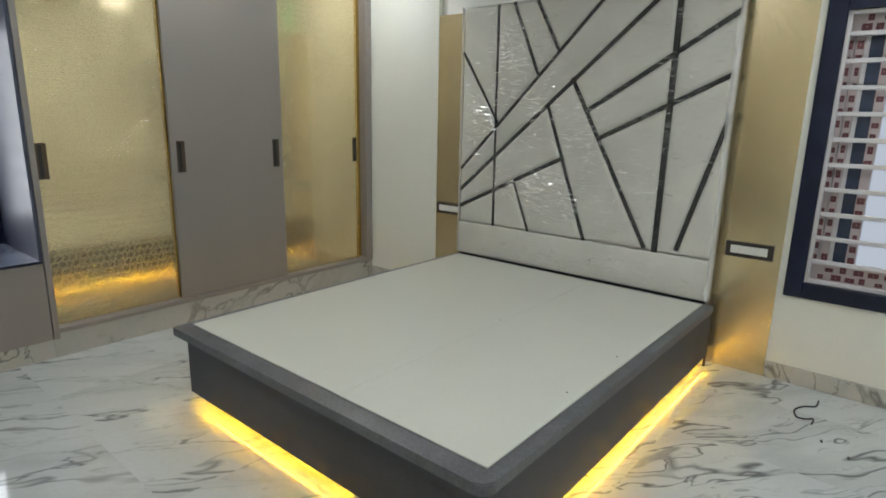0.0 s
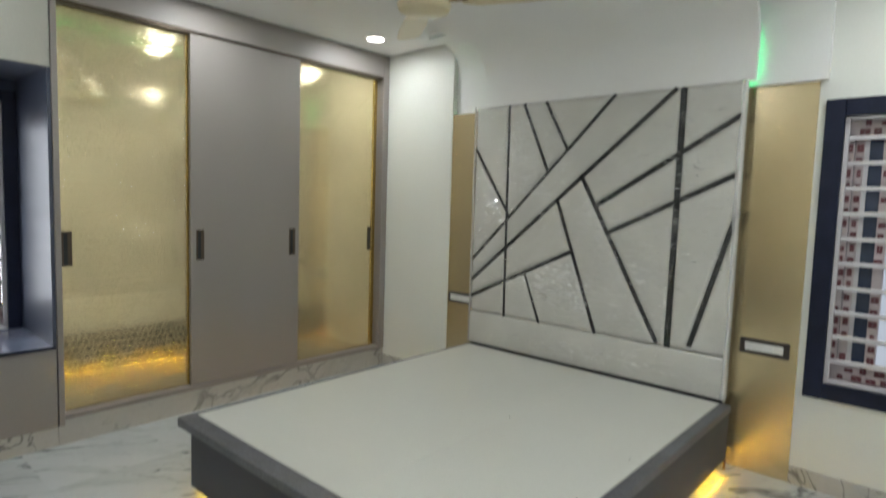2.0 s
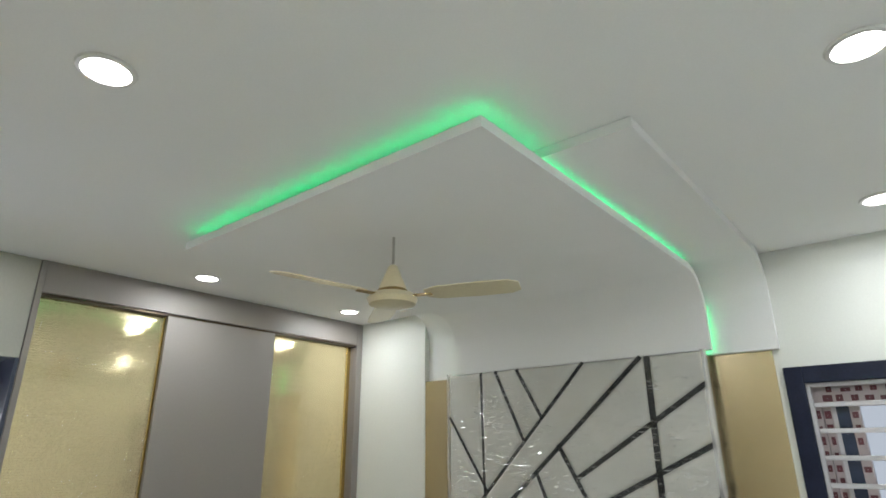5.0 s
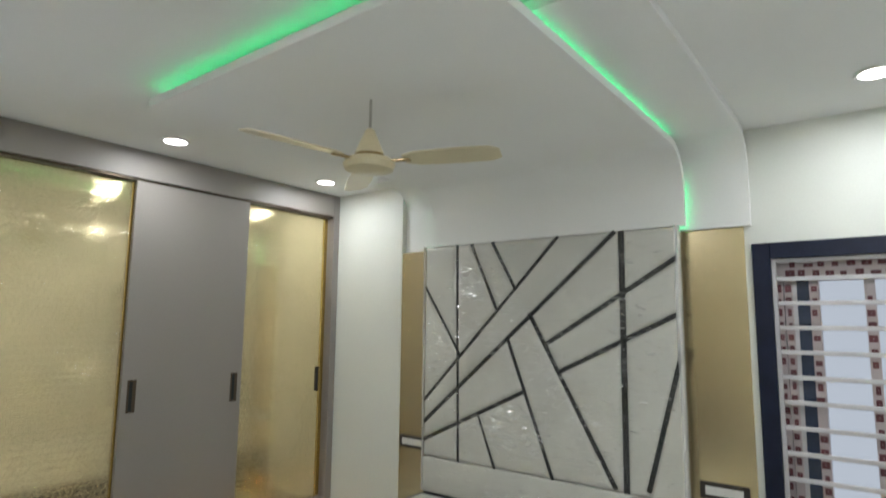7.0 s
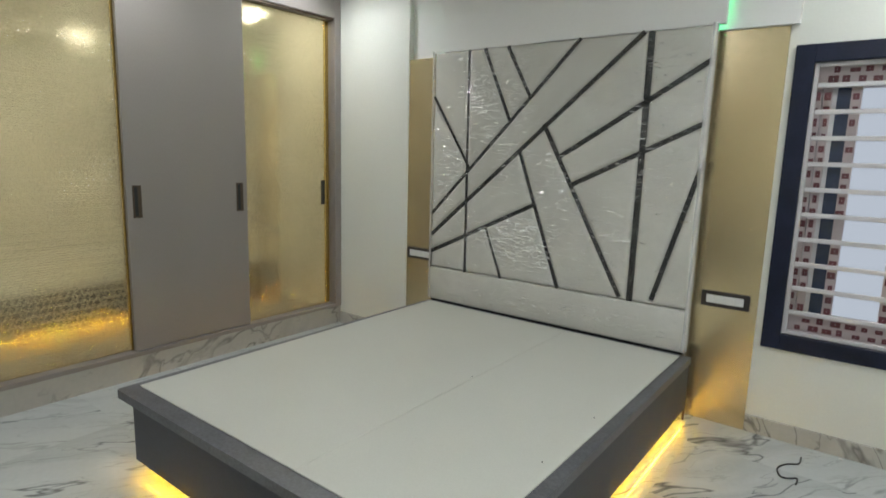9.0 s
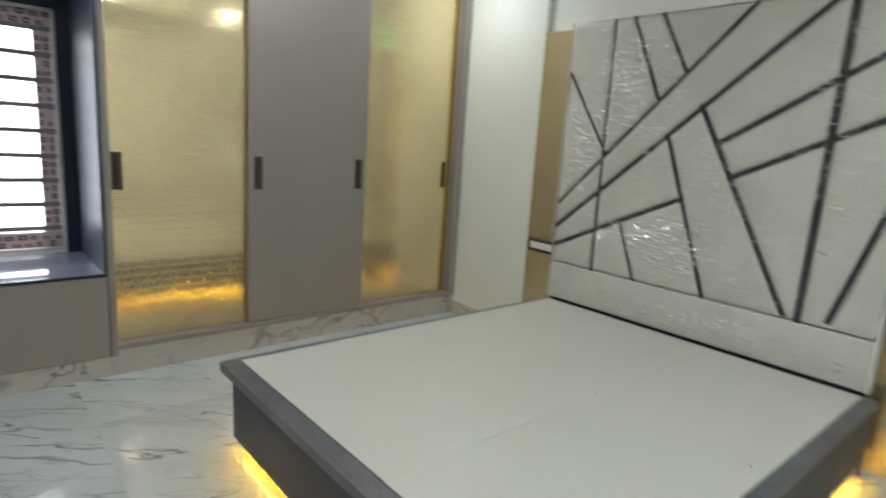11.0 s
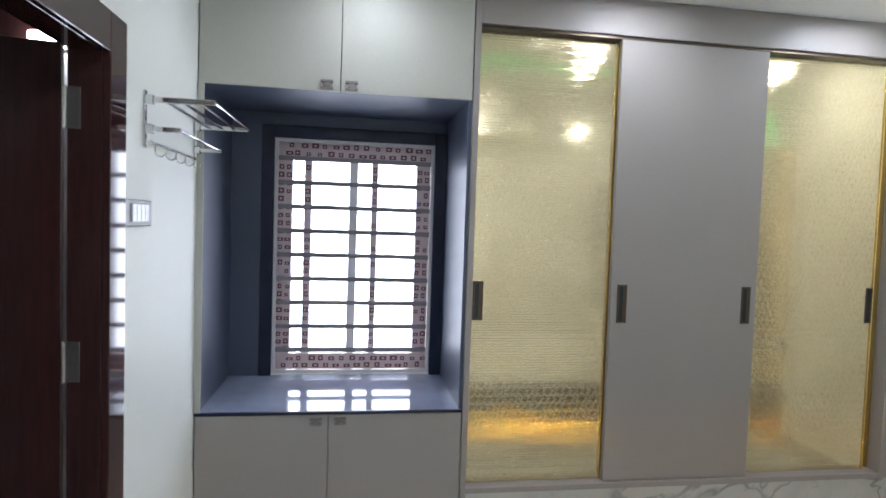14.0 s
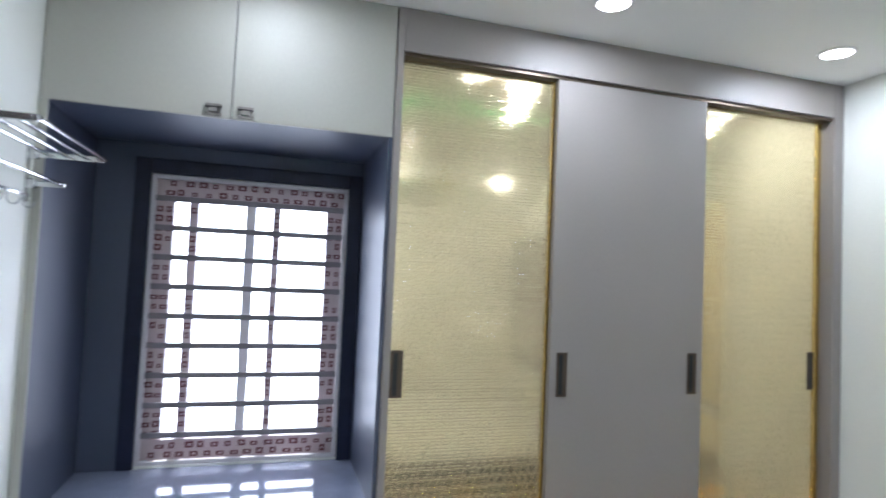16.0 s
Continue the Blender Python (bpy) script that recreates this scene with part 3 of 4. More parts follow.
ctr, cmx = ct.nodes.new("ShaderNodeBsdfTransparent"), ct.nodes.new("ShaderNodeMixShader")
cp.inputs["Specular IOR Level"].default_value, cp.inputs["Coat Weight"].default_value = 1.0, 1.0
cmx.inputs[0].default_value = 0.88
ct.links.new(ctr.outputs[0], cmx.inputs[1]), ct.links.new(cp.outputs[0], cmx.inputs[2]), ct.links.new(cmx.outputs[0], ct.nodes["Material Output"].inputs[0])
GATHERS = [(gx_ - 0.037, *rest_) for gx_, *rest_ in [(-2.25, 1.35, 0.12, 0.28, 1.0), (-1.98, 1.80, 0.14, 0.26, 1.1), (-1.72, 1.88, 0.12, 0.20, 1.0), (-1.75, 1.52, 0.14, 0.14, 0.9), (-2.0, 0.95, 0.18, 0.16, 0.6), (-1.65, 0.92, 0.24, 0.15, 1.3), (-1.42, 1.30, 0.22, 0.22, 0.6), (-0.85, 1.50, 0.20, 0.45, 0.5), (-1.1, 1.0, 0.25, 0.3, 0.4), (-1.3, 0.50, 0.70, 0.07, 0.5)]]
cv, cf = [], []
rng = random.Random(7)
while len(cf) < 3 * 2600:
    px, pz = rng.uniform(HX0 + 0.04, HX1 - 0.04), rng.uniform(HZ0 + 0.06, HZ1 - 0.02)
    crowd = max(g * math.exp(-((px - gx_) / sx_) ** 2 - ((pz - gz_) / sz_) ** 2) for gx_, gz_, sx_, sz_, g in GATHERS)
    if crowd * (0.6 + 0.8 * noise.noise((px * 9, 4.2, pz * 8))) < rng.uniform(0.03, 0.7) and (len(cf) < 3 * 1500 or rng.random() > 0.25):
        continue
    ln, wd = 0.006 + 0.034 * rng.random() ** 2.2, 0.0008 + 0.0021 * rng.random() ** 1.7
    if len(cf) > 3 * 1500:
        wd = rng.uniform(0.0004, 0.0011)
    sl, lift = rng.gauss(0, 0.10), rng.uniform(0.05, 0.75)
    twist = rng.gauss(0.1, 0.25)
    n0 = len(cv)
    for t in (-1, -0.3, 0.4, 1):
        w = wd * (1.0 if abs(t) < 0.9 else 0.2) * rng.uniform(0.7, 1.2)
        sag = rng.gauss(0, 0.0012)
        for sgn in (-1, 1):
            cv.append((px + t * ln, HF - 0.024 + sgn * w * lift + t * ln * twist * 0.3, pz + t * ln * sl + sgn * w + sag))
    cf += [(n0 + 2 * q, n0 + 2 * q + 2, n0 + 2 * q + 3, n0 + 2 * q + 1) for q in range(3)]
cme = bpy.data.meshes.new("creases")
cme.from_pydata(cv, [], cf)
cme.materials.append(crease_m)
crs = new("creases", cme)
crs.parent = wrap
crs.visible_shadow = False
tagged(crs, "bright creases in the clear wrap", kind="stuff")

# ---- gold panels beside the headboard ----
for x0, x1, s0, s1, gy in ((-0.672, -0.321, -0.602, -0.358, HY - 0.016), (-2.7275, -2.388, -2.712, -2.468, 3.602)):
    g = thing("wall_panel", ((x0 + x1) / 2, HY, 0), "brushed gold laminate wall panel with an embossed maze", "wall panel", "gold panels beside the bed")
    part("sheet", box(x0, x1, gy, HY, 0.002, 2.128, 0.001), M_GOLD_Y, g)
    sw = thing("socket_plate", ((s0 + s1) / 2, gy, 0.71), "dark framed switch plate with white modules on a gold panel", "switch", "bedside switches")
    part("plate", box(s0, s1, gy - 0.012, gy, 0.667, 0.753, 0.003), M_DARKPL, sw, "dark brown frame")
    for k in range(4):
        m0 = s0 + 0.028 + k * (s1 - s0 - 0.056) / 4
        part("module", box(m0, m0 + (s1 - s0 - 0.056) / 4 - 0.0008, gy - 0.016, gy - 0.012, 0.688, 0.733, 0.001), M_WHITE, sw, "white switch module")

# ---- windows ----


def mark(bm, along, q0, q1, a, b, z, c):
    """One printed square, from a to b and z to c; on the west window it has a clear middle."""
    w, h = ((b - a) * 0.3, (c - z) * 0.28) if along == "y" else ((b - a) * 0.46, (c - z) * 0.4)
    for p, q, r, t in ((a, a + w, z, c), (b - w, b, z, c), (a + w, b - w, c - h, c), (a + w, b - w, z, z + h)):
        if along == "y":
            box(q0, q1, p, q, r, t, bm=bm)
        else:
            box(p, q, q0, q1, r, t, bm=bm)


def window(name, w, depth, along, facing, label, columns, bars, step, pitch):
    """A barred window in a black granite surround; along: the wall's axis, facing: sign of the way into the room."""
    a0, a1, z0, z1 = w

    def bx(p0, p1, q0, q1, r0, r1, bevel=0.0):
        q0, q1 = sorted((depth + facing * q0, depth + facing * q1))
        return box(q0, q1, p0, p1, r0, r1, bevel) if along == "y" else box(p0, p1, q0, q1, r0, r1, bevel)

    mid = (a0 + a1) / 2
    win = thing(name, (depth, mid, z0) if along == "y" else (mid, depth, z0), label, "window", kind="structure")
    wd = 0.085 if facing < 0 else 0.07
    for p0, p1, r0, r1 in ((a0 - wd, a0, z0 - wd, z1 + wd), (a1, a1 + wd, z0 - wd, z1 + wd), (a0, a1, z1, z1 + wd), (a0, a1, z0 - wd, z0)):
        if name == "window_1" and r1 < 0.60:
            continue
        if name == "window_1":
            r0 = max(r0, 0.581)
        part("surround", bx(p0, p1, -0.05, 0.022, r0, r1, 0.003), M_GRAN, win, "polished black granite surround")
    fw = 0.02
    for p0, p1, r0, r1 in ((a0, a0 + fw, z0, z1), (a1 - fw, a1, z0, z1), (a0 + fw, a1 - fw, z1 - fw, z1), (a0 + fw, a1 - fw, z0, z0 + fw)):
        part("grille_frame", bx(p0, p1, -0.03, -0.005, r0, r1, 0.002), M_ALU, win)
    for i in range(bars[1]):
        z = bars[0] - step * i
        part("grille_bar", bx(a0 + fw, a1 - fw, -0.024, -0.010, z - bars[2], z + bars[2], 0.003), M_ALU_BACKLIT if facing > 0 else M_ALU, win)
    # sliding frames behind, still in printed film
    b0, b1 = a0, a1
    top, bot = 0.115, 0.105
    part("head_rail", bx(b0, b1, -0.15, -0.06, z1 - top, z1), M_FILM, win, "window rail in printed film")
    part("sill_rail", bx(b0, b1, -0.15, -0.06, z0, z0 + bot), M_FILM, win, "window rail in printed film")
    sub = win.children[-2:]
    for c0, c1, kind in columns:
        dp = -0.075 if kind == "film" else -0.085
        st = part("stile", bx(a0 + c0, a0 + c1, -0.14, dp, z0 + bot, z1 - top), M_FILM if kind == "film" else (M_NAVY if kind == "navy" else M_ALU), win, {"film": "window stile in printed film", "navy": "dark blue strip in place of reflecting glass", "plain": "plain aluminium stile"}[kind])
        if kind == "film":
            b = bmesh.new()
            k2 = int((z1 - z0 - top - bot) / pitch)
            for i in range(k2):
                zz = z0 + bot + 0.01 + i * pitch
                if random.random() < 0.07:
                    continue
                cm, hw = a0 + (c0 + c1) / 2 + random.gauss(0, 0.0015), (c1 - c0) * random.uniform(0.22, 0.42)
                ph = pitch * random.uniform(0.4, 0.68)
                q0, q1 = sorted((depth + facing * (dp + 0.0005), depth + facing * (dp + 0.0025)))
                mark(b, along, q0, q1, cm - hw, cm + hw, zz, zz + ph)
            part("print", b, M_RED, st, "dark red printed squares")
    for rail, r0, r1 in ((sub[0], z1 - top, z1), (sub[1], z0, z0 + bot)):
        b = bmesh.new()
        k2 = int((b1 - b0 - 0.06) / 0.062)
        for row in range(2):
            for i in range(k2):
                p0 = b0 + 0.05 + i * 0.062 + row * 0.031 + random.gauss(0, 0.003)
                pw, ph = random.uniform(0.024, 0.046), random.uniform(0.018, 0.034)
                zz = r0 + (r1 - r0) * (0.2 + 0.4 * row)
                q0, q1 = sorted((depth + facing * -0.0595, depth + facing * -0.0575))
                mark(b, along, q0, q1, p0, p0 + pw, zz, zz + ph)
        part("print", b, M_RED, rail, "dark red printed squares")
    return win


window("window_1", WIN_A, BACKX, "y", 1, "barred window in black granite, sliding frames still in printed film", [(0.008, 0.052, "film"), (0.0525, 0.094, "film"), (0.164, 0.206, "film"), (0.43, 0.48, "plain"), (0.564, 0.601, "film"), (0.837, 0.874, "film"), (0.8745, 0.92, "film")], (1.858, 9, 0.0135), 0.1412, 0.0475)
window("window_2", WIN_B, HY, "x", -1, "barred window in black granite, sliding frames still in printed film", [(0.002, 0.040, "film"), (0.0445, 0.081, "film"), (0.0815, 0.1005, "plain"), (0.101, 0.157, "navy"), (0.1575, 0.20, "film"), (0.39, 0.435, "film"), (0.62, 0.66, "film"), (0.90, 0.97, "film")], (1.837, 10, 0.0115), 0.1265, 0.06325)

# ---- daylight haze outside ----
structure("backdrop_1", box(-6.22, -6.2, -2.5, 3.5, -1.5, 4.0), M_SKY_A, "bright white haze outside the window", "backdrop")
structure("backdrop_2", box(-2.2, 3.0, 5.4, 5.42, -1.5, 4.0), M_SKY_B, "pale blue haze outside the window", "backdrop")

# ---- window seat and loft cupboard ----
CY0, CY1 = WY, 1.118
seat = thing("low_cabinet", (WX, (CY0 + CY1) / 2, 0.115), "taupe laminate low cupboard under the window ledge", "cabinet")
part("carcass", box(BACKX, WX - 0.02, CY0 + 0.004, CY1, 0.113, 0.5655), M_TAUPE, seat)
for y0, y1, hy in ((CY0 + 0.006, 0.460, 0.403), (0.464, CY1 - 0.003, 0.518)):
    d = part("door", box(WX - 0.019, WX, y0, y1, 0.115, 0.5635, 0.0015), M_TAUPE, seat)
    part("handle", pull(hy, 0.514, 0.549, 0.027, 0.018), M_PULL, d, "small steel pull")
ledge = thing("window_ledge", (WX, (CY0 + CY1) / 2, 0.566), "polished blue-grey granite ledge under the window", "window ledge")
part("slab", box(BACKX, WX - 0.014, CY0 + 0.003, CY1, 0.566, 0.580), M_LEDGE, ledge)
part("front_edge", box(WX - 0.0138, WX + 0.006, CY0 + 0.003, CY1, 0.566, 0.580, 0.004, seg=3), M_GRAN, ledge, "thin dark polished front edge", smooth=True)
loft = thing("loft_cupboard", (WX, (CY0 + CY1) / 2, 2.112), "light taupe laminate loft cupboard above the window recess", "cabinet")
part("carcass", box(BACKX, WX - 0.02, CY0 + 0.004, CY1, 2.112, CEIL - 0.003), M_LINING, loft)
for y0, y1, hy in ((CY0 + 0.005, 0.480, 0.418), (0.484, CY1 - 0.003, 0.533)):
    d = part("door", box(WX - 0.019, WX, y0, y1, 2.112, CEIL - 0.004, 0.0015), M_TAUPE_L, loft)
    part("handle", pull(hy, 2.116, 2.160, 0.029, 0.022), M_PULL, d, "small steel pull")
structure("alcove_lining_1", box(BACKX, WX - 0.004, CY0 + 0.001, CY0 + 0.02, 0.581, 2.112), M_LINING, "dark blue-grey laminate lining of the window recess", "lining")
structure("alcove_lining_2", box(BACKX, WX - 0.004, CY1 - 0.018, CY1, 0.581, 2.112), M_LINING, "dark blue-grey laminate lining of the window recess", "lining")
structure("trim_1", box(WX - 0.0035, WX + 0.002, CY0 + 0.001, CY0 + 0.032, 0.5805, 2.1115, 0.001), M_TAUPE_L, "pale edge strip of the window recess", "trim")
bk = wall_with_hole("y", CY0 + 0.02, CY1 - 0.018, BACKX, BACKX + 0.012, 0.581, 2.112, (WIN_A[0] - 0.07, min(WIN_A[1] + 0.07, CY1 - 0.0181), 0.581, WIN_A[3] + 0.07))
structure("alcove_lining_3", bk, M_LINING, "dark blue-grey laminate lining of the window recess", "lining")
structure("plinth_2", box(WX - 0.05, WX - 0.008, 1.119, 3.596, 0, 0.146), M_SKIRT, "marble plinth under the wardrobe", "plinth")
structure("plinth_1", box(WX - 0.05, WX - 0.012, CY0 + 0.004, 1.119, 0, 0.113), M_SKIRT, "marble plinth under the cupboards", "plinth")

# ---- wardrobe ----
wr = thing("wardrobe", (WX, 2.36, 0.09), "built-in taupe wardrobe with two gold sliding doors and one plain", "wardrobe")
part("carcass", box(WX - 0.62, WX - 0.11, 1.12, 3.596, 0.147, CEIL - 0.003), M_TAUPE, wr)
part("side_stile", box(WX - 0.11, WX + 0.004, 1.12, 1.150, 0.1135, CEIL - 0.003, 0.002), M_TAUPE, wr)
part("side_stile", box(WX - 0.11, WX + 0.004, 3.532, 3.596, 0.147, CEIL - 0.003, 0.002), M_TAUPE, wr)
part("fascia", box(WX - 0.11, WX + 0.004, 1.150, 3.532, 2.485, CEIL - 0.003, 0.002), M_TAUPE, wr)
part("bottom_rail", box(WX - 0.11, WX + 0.004, 1.150, 3.532, 0.147, 0.176, 0.002), M_TAUPE, wr)
part("top_track", box(WX - 0.10, WX - 0.01, 1.151, 3.531, 2.470, 2.485), M_BRONZE, wr, "dark sliding track")
for y0, y1, xf, m, lab, hs in ((1.156, 1.90, WX - 0.055, M_GOLD_X, "gold maze laminate sliding door", (1.190,)), (1.884, 2.712, WX - 0.012, M_TAUPE, "plain taupe sliding door", (1.945, 2.652)), (2.69, 3.474, WX - 0.055, M_GOLD_X, "gold maze laminate sliding door", (3.456,))):
    d = part("door", box(xf - 0.03, xf, y0, y1, 0.179, 2.469 if m is M_GOLD_X else 2.482, 0.0015), m, wr, lab)
    for hy in hs:
        b = box(xf, xf + 0.003, hy - 0.027, hy + 0.027, 1.020, 1.219, 0.001)
        part("handle", b, M_BRONZE, d, "recessed dark bronze pull")
        part("handle_groove", box(xf + 0.003, xf + 0.004, hy - 0.016, hy + 0.004, 1.030, 1.209), M_STRIP, d)
part("edge_profile", box(WX - 0.055, WX - 0.047, 3.468, 3.4755, 0.179, 2.469, 0.002), M_GOLD_TRIM, wr, "gold aluminium edge profile")
part("edge_profile", box(WX - 0.056, WX - 0.050, 1.876, 1.902, 0.179, 2.469), M_GOLD_TRIM, wr, "gold aluminium edge profile")
part("edge_profile", box(WX - 0.10, WX - 0.075, 3.478, 3.531, 0.177, 2.469), M_GOLD_TRIM, wr, "gold aluminium edge profile")

# ---- doorway and door ----
fr = thing("door_1", ((DOOR[0] + DOOR[1]) / 2, WY, 0), "glossy dark mahogany door frame", "door frame", kind="structure")
fw = 0.118
for x0, x1, z0, z1 in ((DOOR[0] - fw, DOOR[0], 0, DOOR[2] + fw), (DOOR[1], DOOR[1] + fw, 0, DOOR[2] + fw), (DOOR[0], DOOR[1], DOOR[2], DOOR[2] + fw)):
    part("casing", box(x0, x1, WY - 0.004, WY + 0.018, z0, z1, 0.003), M_WOOD, fr)
for x0, x1, z0, z1 in ((DOOR[0] - 0.039, DOOR[0], 0, DOOR[2] + 0.039), (DOOR[1], DOOR[1] + 0.039, 0, DOOR[2] + 0.039), (DOOR[0], DOOR[1], DOOR[2], DOOR[2] + 0.039)):
    part("jamb", box(x0, x1, WY - 0.099, WY - 0.004, z0, z1, 0.002), M_WOOD, fr)
leaf = thing("open_door", (DOOR[0] + 0.002, WY - 0.105, 0), "dark mahogany bathroom door standing open on steel hinges", "door")
LW = 0.75
lf = part("leaf", box(0.0, LW, -0.034, 0.0, 0.008, 1.985, 0.002), M_WOOD, None)
lf.parent = leaf
for z in (0.22, 1.065, 1.805):
    part("hinge", box(DOOR[0], DOOR[0] + 0.003, WY - 0.099, WY - 0.062, z - 0.06, z + 0.06, 0.001), M_PULL, fr, "steel butt hinge")
    part("knuckle", lathe([(0.006, -0.06), (0.006, 0.06)], (DOOR[0] + 0.006, WY - 0.104, z), 10), M_STEEL, fr, "hinge knuckle", smooth=True)
leaf.matrix_basis = pose(DOOR[0] + 0.012, WY - 0.109, 0, 0, 0, -78)

# ---- bathroom behind the doorway ----
structure("wall_bath_1", box(-3.62, -3.50, -2.4, WY - 0.10, 0, CEIL), M_BATH, "pale tiled bathroom wall", "wall")
structure("wall_bath_2", box(-3.62, -1.2, -2.52, -2.4, 0, CEIL), M_BATH, "pale tiled bathroom wall", "wall")
structure("wall_bath_3", box(-1.32, -1.2, -2.4, WY - 0.10, 0, CEIL), M_BATH, "pale tiled bathroom wall", "wall")
structure("ceiling_bath", box(-3.62, -1.2, -2.52, WY - 0.10, CEIL - 0.05, CEIL + 0.15), M_CEIL, "white bathroom ceiling", "ceiling")
tl = thing("wall_light", (-3.49, -0.78, 2.3), "bright white wall light on a brown wooden board", "lamp")
part("board", box(-3.50, -3.485, -1.02, -0.62, 2.215, 2.42, 0.003), M_WOOD, tl, "brown wooden board")
part("tube", box(-3.485, -3.45, -0.865, -0.71, 2.225, 2.29, 0.012, seg=3), M_TUBE, tl, "lit white diffuser")

# ---- gold panel beside the doorway ----
dp = thing("dressing_panel", (-1.2, WY, 0), "gold maze laminate wall panel above a dark base", "wall panel")
part("sheet", box(-1.63, -0.75, WY, -0.05, 0.75, 2.45, 0.002), M_GOLD_D, dp)
part("base", box(-1.60, -0.78, WY, -0.07, 0.0, 0.75, 0.002), M_WOOD, dp, "dark wooden base")

# ---- switch and towel rack ----
sp = thing("switch_plate", (-2.73, WY, 1.5), "grey framed switch plate with white rockers", "switch")
part("plate", box(-2.85, -2.615, WY, WY + 0.012, 1.464, 1.552, 0.003), M_GREYPL, sp, "grey frame")
for k in range(4):
    x0 = -2.805 + k * 0.0365
    part("rocker", box(x0, x0 + 0.0345, WY + 0.012, WY + 0.018, 1.478, 1.538, 0.002), M_WHITE, sp, "white rocker")

rk = thing("towel_rack", (-3.1, WY, 1.77), "chrome folding towel rack with hooks on the wall", "towel rack")
RN, RF, RD = -2.803, -3.405, 0.235
for x in (RN, RF):
    part("bracket", box(x - 0.012, x + 0.012, WY, WY + 0.006, 1.735, 1.932, 0.002), M_CHROME, rk)
    for zb in (1.884, 1.783):
        part("block", box(x - 0.013, x + 0.013, WY + 0.006, WY + 0.032, zb, zb + 0.032, 0.003), M_CHROME, rk, "square mounting block")
    part("arm", box(x - 0.006, x + 0.006, WY + 0.006, WY + RD, 1.890, 1.910, 0.002), M_CHROME, rk)
    part("lower_arm", box(x - 0.006, x + 0.006, WY + 0.006, WY + 0.12, 1.790, 1.808, 0.002), M_CHROME, rk)
for i in range(4):
    y = WY + RD * (0.28 + 0.24 * i)
    part("shelf_bar", tube([(RN, y, 1.900), (RF, y, 1.900)], 0.0062), M_CHROME, rk, smooth=True)
part("rail", tube([(RN, WY + 0.115, 1.799), (RF, WY + 0.115, 1.799)], 0.0062), M_CHROME, rk, smooth=True)
part("hook_rail", box(RF, RN, WY + 0.012, WY + 0.015, 1.752, 1.762), M_CHROME, rk)
for i in range(5):
    x = RN + (RF - RN) * (i + 0.5) / 5
    hp = [(x, WY + 0.017, 1.757)] + [(x, WY + 0.034 - 0.018 * math.cos(a), 1.733 - 0.022 * math.sin(a)) for a in [math.pi * j / 8 for j in range(9)]]
    part("hook", tube(hp, 0.0027, 8), M_CHROME, rk, smooth=True)

# ---- ceiling lamps and fan ----
first = None
for dx, dy, watts in DOWNLIGHTS:
    if first is None:
        first = thing("ceiling_light", (dx, dy, CEIL), "round recessed white LED ceiling light, lit", "ceiling light", "recessed ceiling lights")
        part("ring", lathe([(0.066, -0.001), (0.066, -0.010), (0.078, -0.008), (0.082, -0.001)], (dx, dy, CEIL), 36), M_WHITE, first, "white rim", smooth=True)
        part("lens", lathe([(0.001, -0.006), (0.066, -0.006), (0.066, -0.002), (0.001, -0.002)], (dx, dy, CEIL), 36), M_LENS, first, "glowing lens")
    else:
        copy_thing(first, Matrix.Translation((dx, dy, CEIL)))

FX, FY, FZ = -1.492, 1.963, 2.285
fan = thing("ceiling_fan", (FX, FY, FZ), "cream three-bladed ceiling fan with brass trim", "ceiling fan")
part("rod", lathe([(0.006, 0.10), (0.006, 0.286)], (FX, FY, FZ), 16), M_STEEL, fan, smooth=True)
part("canopy", lathe([(0.012, 0.15), (0.022, 0.142), (0.045, 0.085), (0.062, 0.045), (0.064, 0.030), (0.01, 0.028)], (FX, FY, FZ), 32), M_CREAM, fan, smooth=True)
part("motor", lathe([(0.06, 0.022), (0.10, 0.010), (0.115, -0.012), (0.105, -0.035), (0.06, -0.048), (0.005, -0.052)], (FX, FY, FZ), 40), M_CREAM, fan, smooth=True)
part("trim_ring", lathe([(0.066, 0.032), (0.070, 0.026), (0.072, 0.014), (0.060, 0.016)], (FX, FY, FZ), 40), M_BRASS, fan, "brass ring", smooth=True)
for i in range(3):
    a = radians(22 + 120 * i)
    b = bmesh.new()
    rows = []
    for r, w in ((0.16, 0.035), (0.22, 0.058), (0.40, 0.065), (0.54, 0.060), (0.58, 0.035)):
        rows.append([b.verts.new((r, s * w, 0.004 - s * w * 0.2 + o)) for o in (0.002, -0.002) for s in (-1, 1)])
    for p, q in zip(rows, rows[1:]):
        b.faces.new((p[0], p[1], q[1], q[0])), b.faces.new((p[2], p[3], q[3], q[2])), b.faces.new((p[0], p[2], q[2], q[0])), b.faces.new((p[1], p[3], q[3], q[1]))
    for p in (rows[0], rows[-1]):
        b.faces.new((p[0], p[1], p[3], p[2]))
    bmesh.ops.transform(b, matrix=pose(FX, FY, FZ, 0, 0, math.degrees(a)), verts=b.verts)
    bl = part("blade", b, M_CREAM, fan)
    b = box(0.09, 0.19, -0.017, 0.017, -0.010, -0.004, 0.002)
    bmesh.ops.transform(b, matrix=pose(FX, FY, FZ + 0.006, 0, 0, math.degrees(a)), verts=b.verts)
    part("blade_arm", b, M_BRASS, bl, "brass arm")

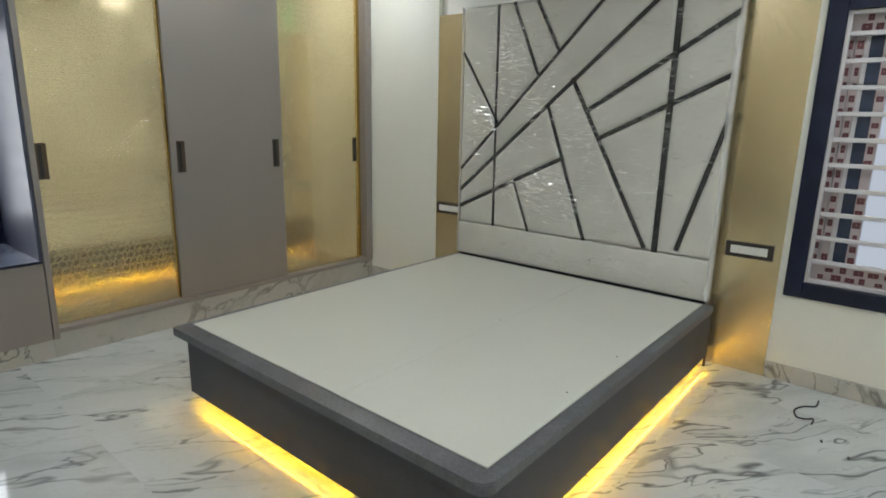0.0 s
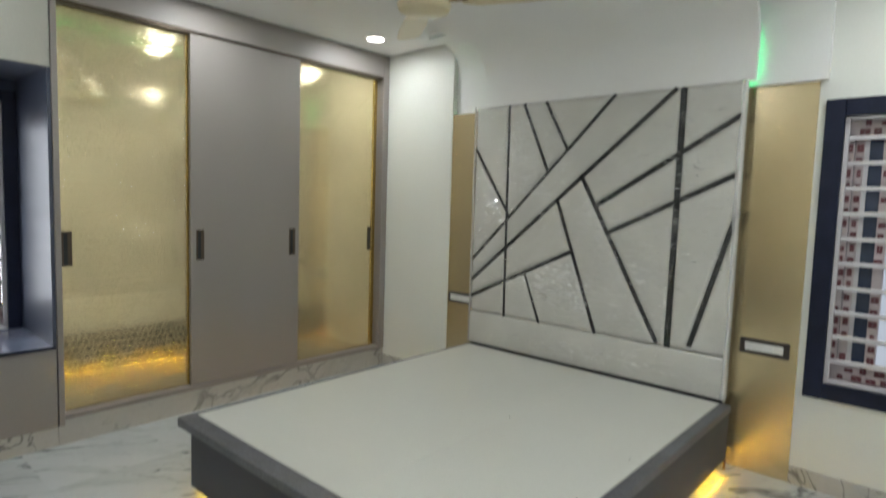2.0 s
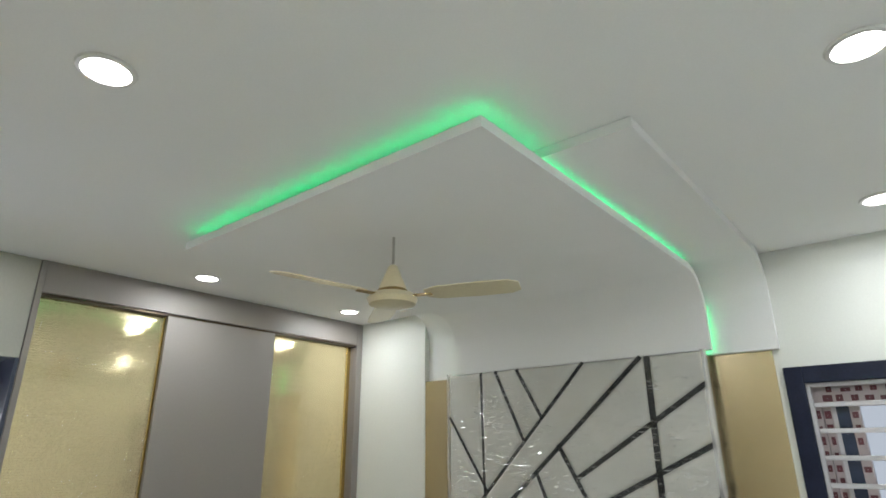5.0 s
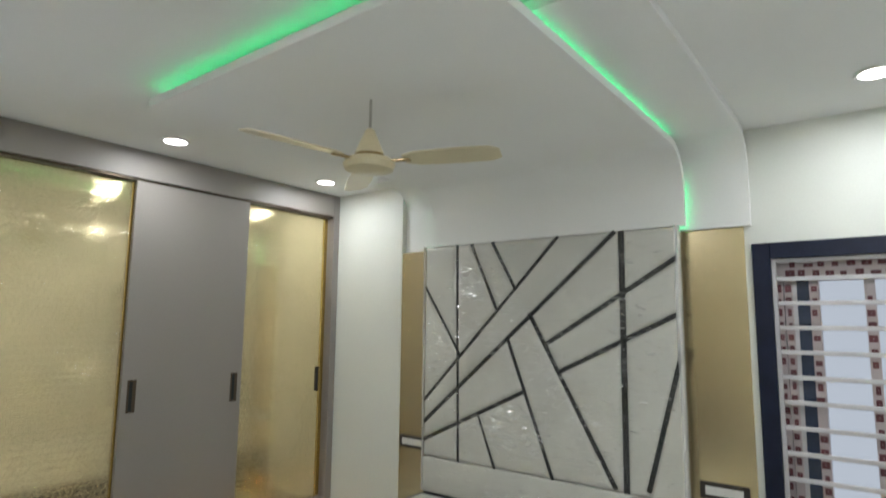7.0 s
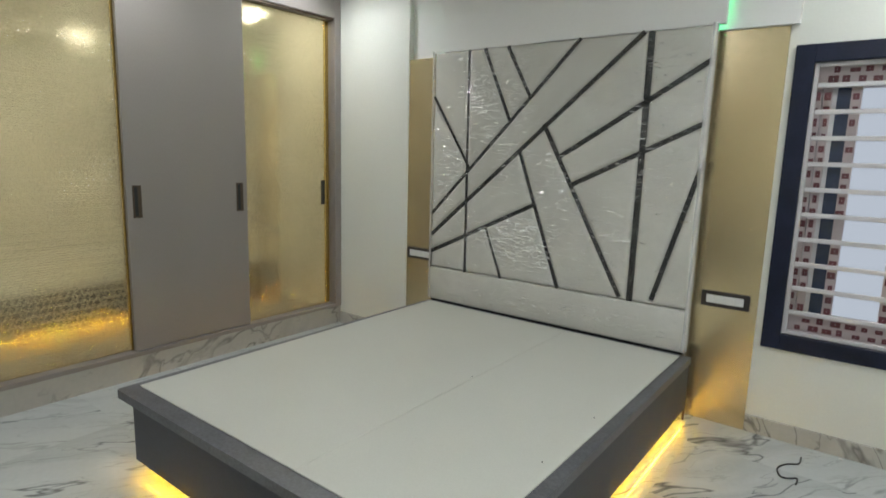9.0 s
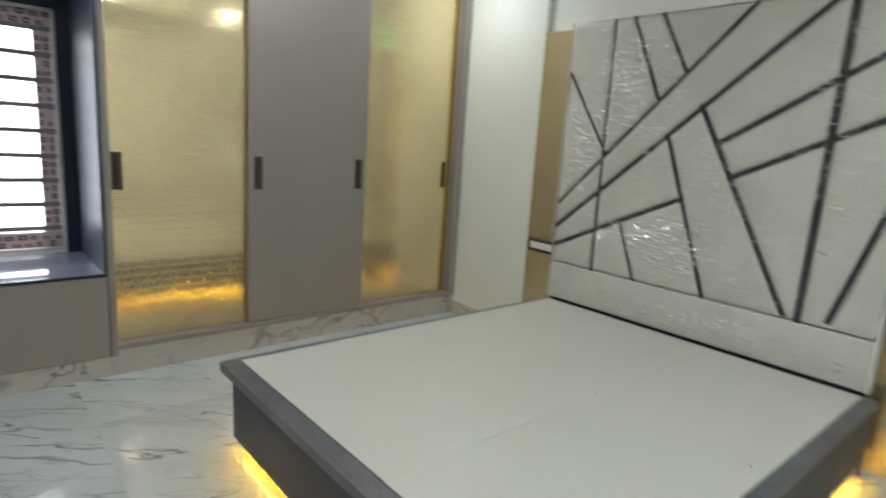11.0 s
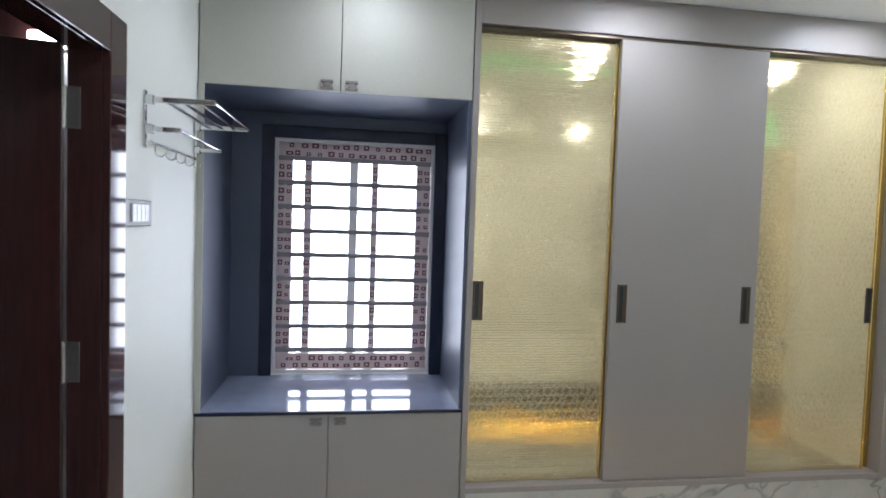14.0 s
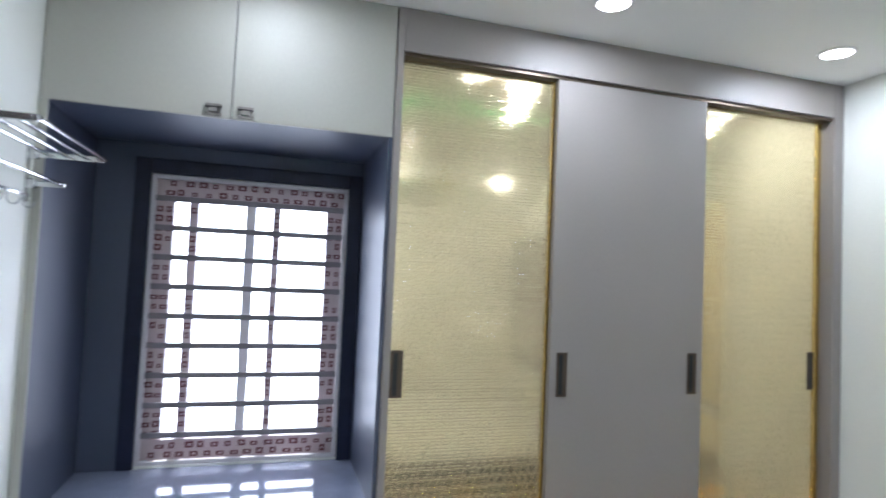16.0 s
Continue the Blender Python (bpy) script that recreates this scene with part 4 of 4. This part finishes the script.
# ---- loose things ----
ctrl = [(cx_ - 0.022, cy_ - 0.012) for cx_, cy_ in [(-0.009, 3.547), (-0.012, 3.465), (-0.059, 3.422), (-0.087, 3.351), (-0.067, 3.28), (-0.036, 3.279), (0.0, 3.305), (0.0, 3.234)]]
pts = []
for i in range(len(ctrl) - 1):
    p0, p1, p2, p3 = (Vector(ctrl[min(max(i + d, 0), len(ctrl) - 1)]) for d in (-1, 0, 1, 2))
    for k in range(5):
        t = k / 5
        q = 0.5 * (2 * p1 + (p2 - p0) * t + (2 * p0 - 5 * p1 + 4 * p2 - p3) * t * t + (3 * p1 - p0 - 3 * p2 + p3) * t ** 3)
        pts.append((q.x, q.y, 0.0045))
tagged(part("cable", tube(pts, 0.004, 8), M_CABLE, None, smooth=True), "short black cable lying on the marble floor", "cable")

for name, x, y, m, r, lab in (("plaster_crumb", 0.129, 3.644, M_WHITE, 0.011, "small white plaster crumb beside the skirting"), ("wood_chip", 0.038, 3.088, M_STRIP, 0.008, "small dark chip lying on the marble floor"), ("wood_chip", 0.148, 3.008, M_STRIP, 0.008, "small dark chip lying on the marble floor")):
    b = bmesh.new()
    bmesh.ops.create_icosphere(b, subdivisions=1, radius=r)
    for v in b.verts:
        v.co = Vector((v.co.x * (1.9 if m is M_STRIP else 1.0), v.co.y * 0.8, max(0, v.co.z * 0.6 + r * 0.5))) * (1 + 0.3 * noise.noise(v.co * 90))
    bmesh.ops.transform(b, matrix=pose(x, y, 0, 0, 0, 35 * r * 1000), verts=b.verts)
    tagged(part(name, b, m, None), lab, "debris")

# ---- floor tiles ----
TX, TY = 1.2, 0.6
shared = {}
ix = 0
x = BACKX
while x < RX - 0.01:
    y = WY - 0.10 - 4 * TY
    while y < HY - 0.01:
        x0, x1 = (max(x, -3.5), min(x + TX, -1.32)) if y < WY - 0.11 else (x, min(x + TX, RX))
        w, h = x1 - x0, min(TY, HY - y)
        if w < 0.02:
            y += TY
            continue
        key = (round(w, 3), round(h, 3))
        if key not in shared:
            shared[key] = mesh_of("tile", box(0.0001, w - 0.0001, 0.0001, h - 0.0001, -0.006, 0.0), M_FLOOR)
        t = new("tile", shared[key])
        t.matrix_basis = Matrix.Translation((x0, y, 0))
        t.parent = slab
        y += TY
    x += TX
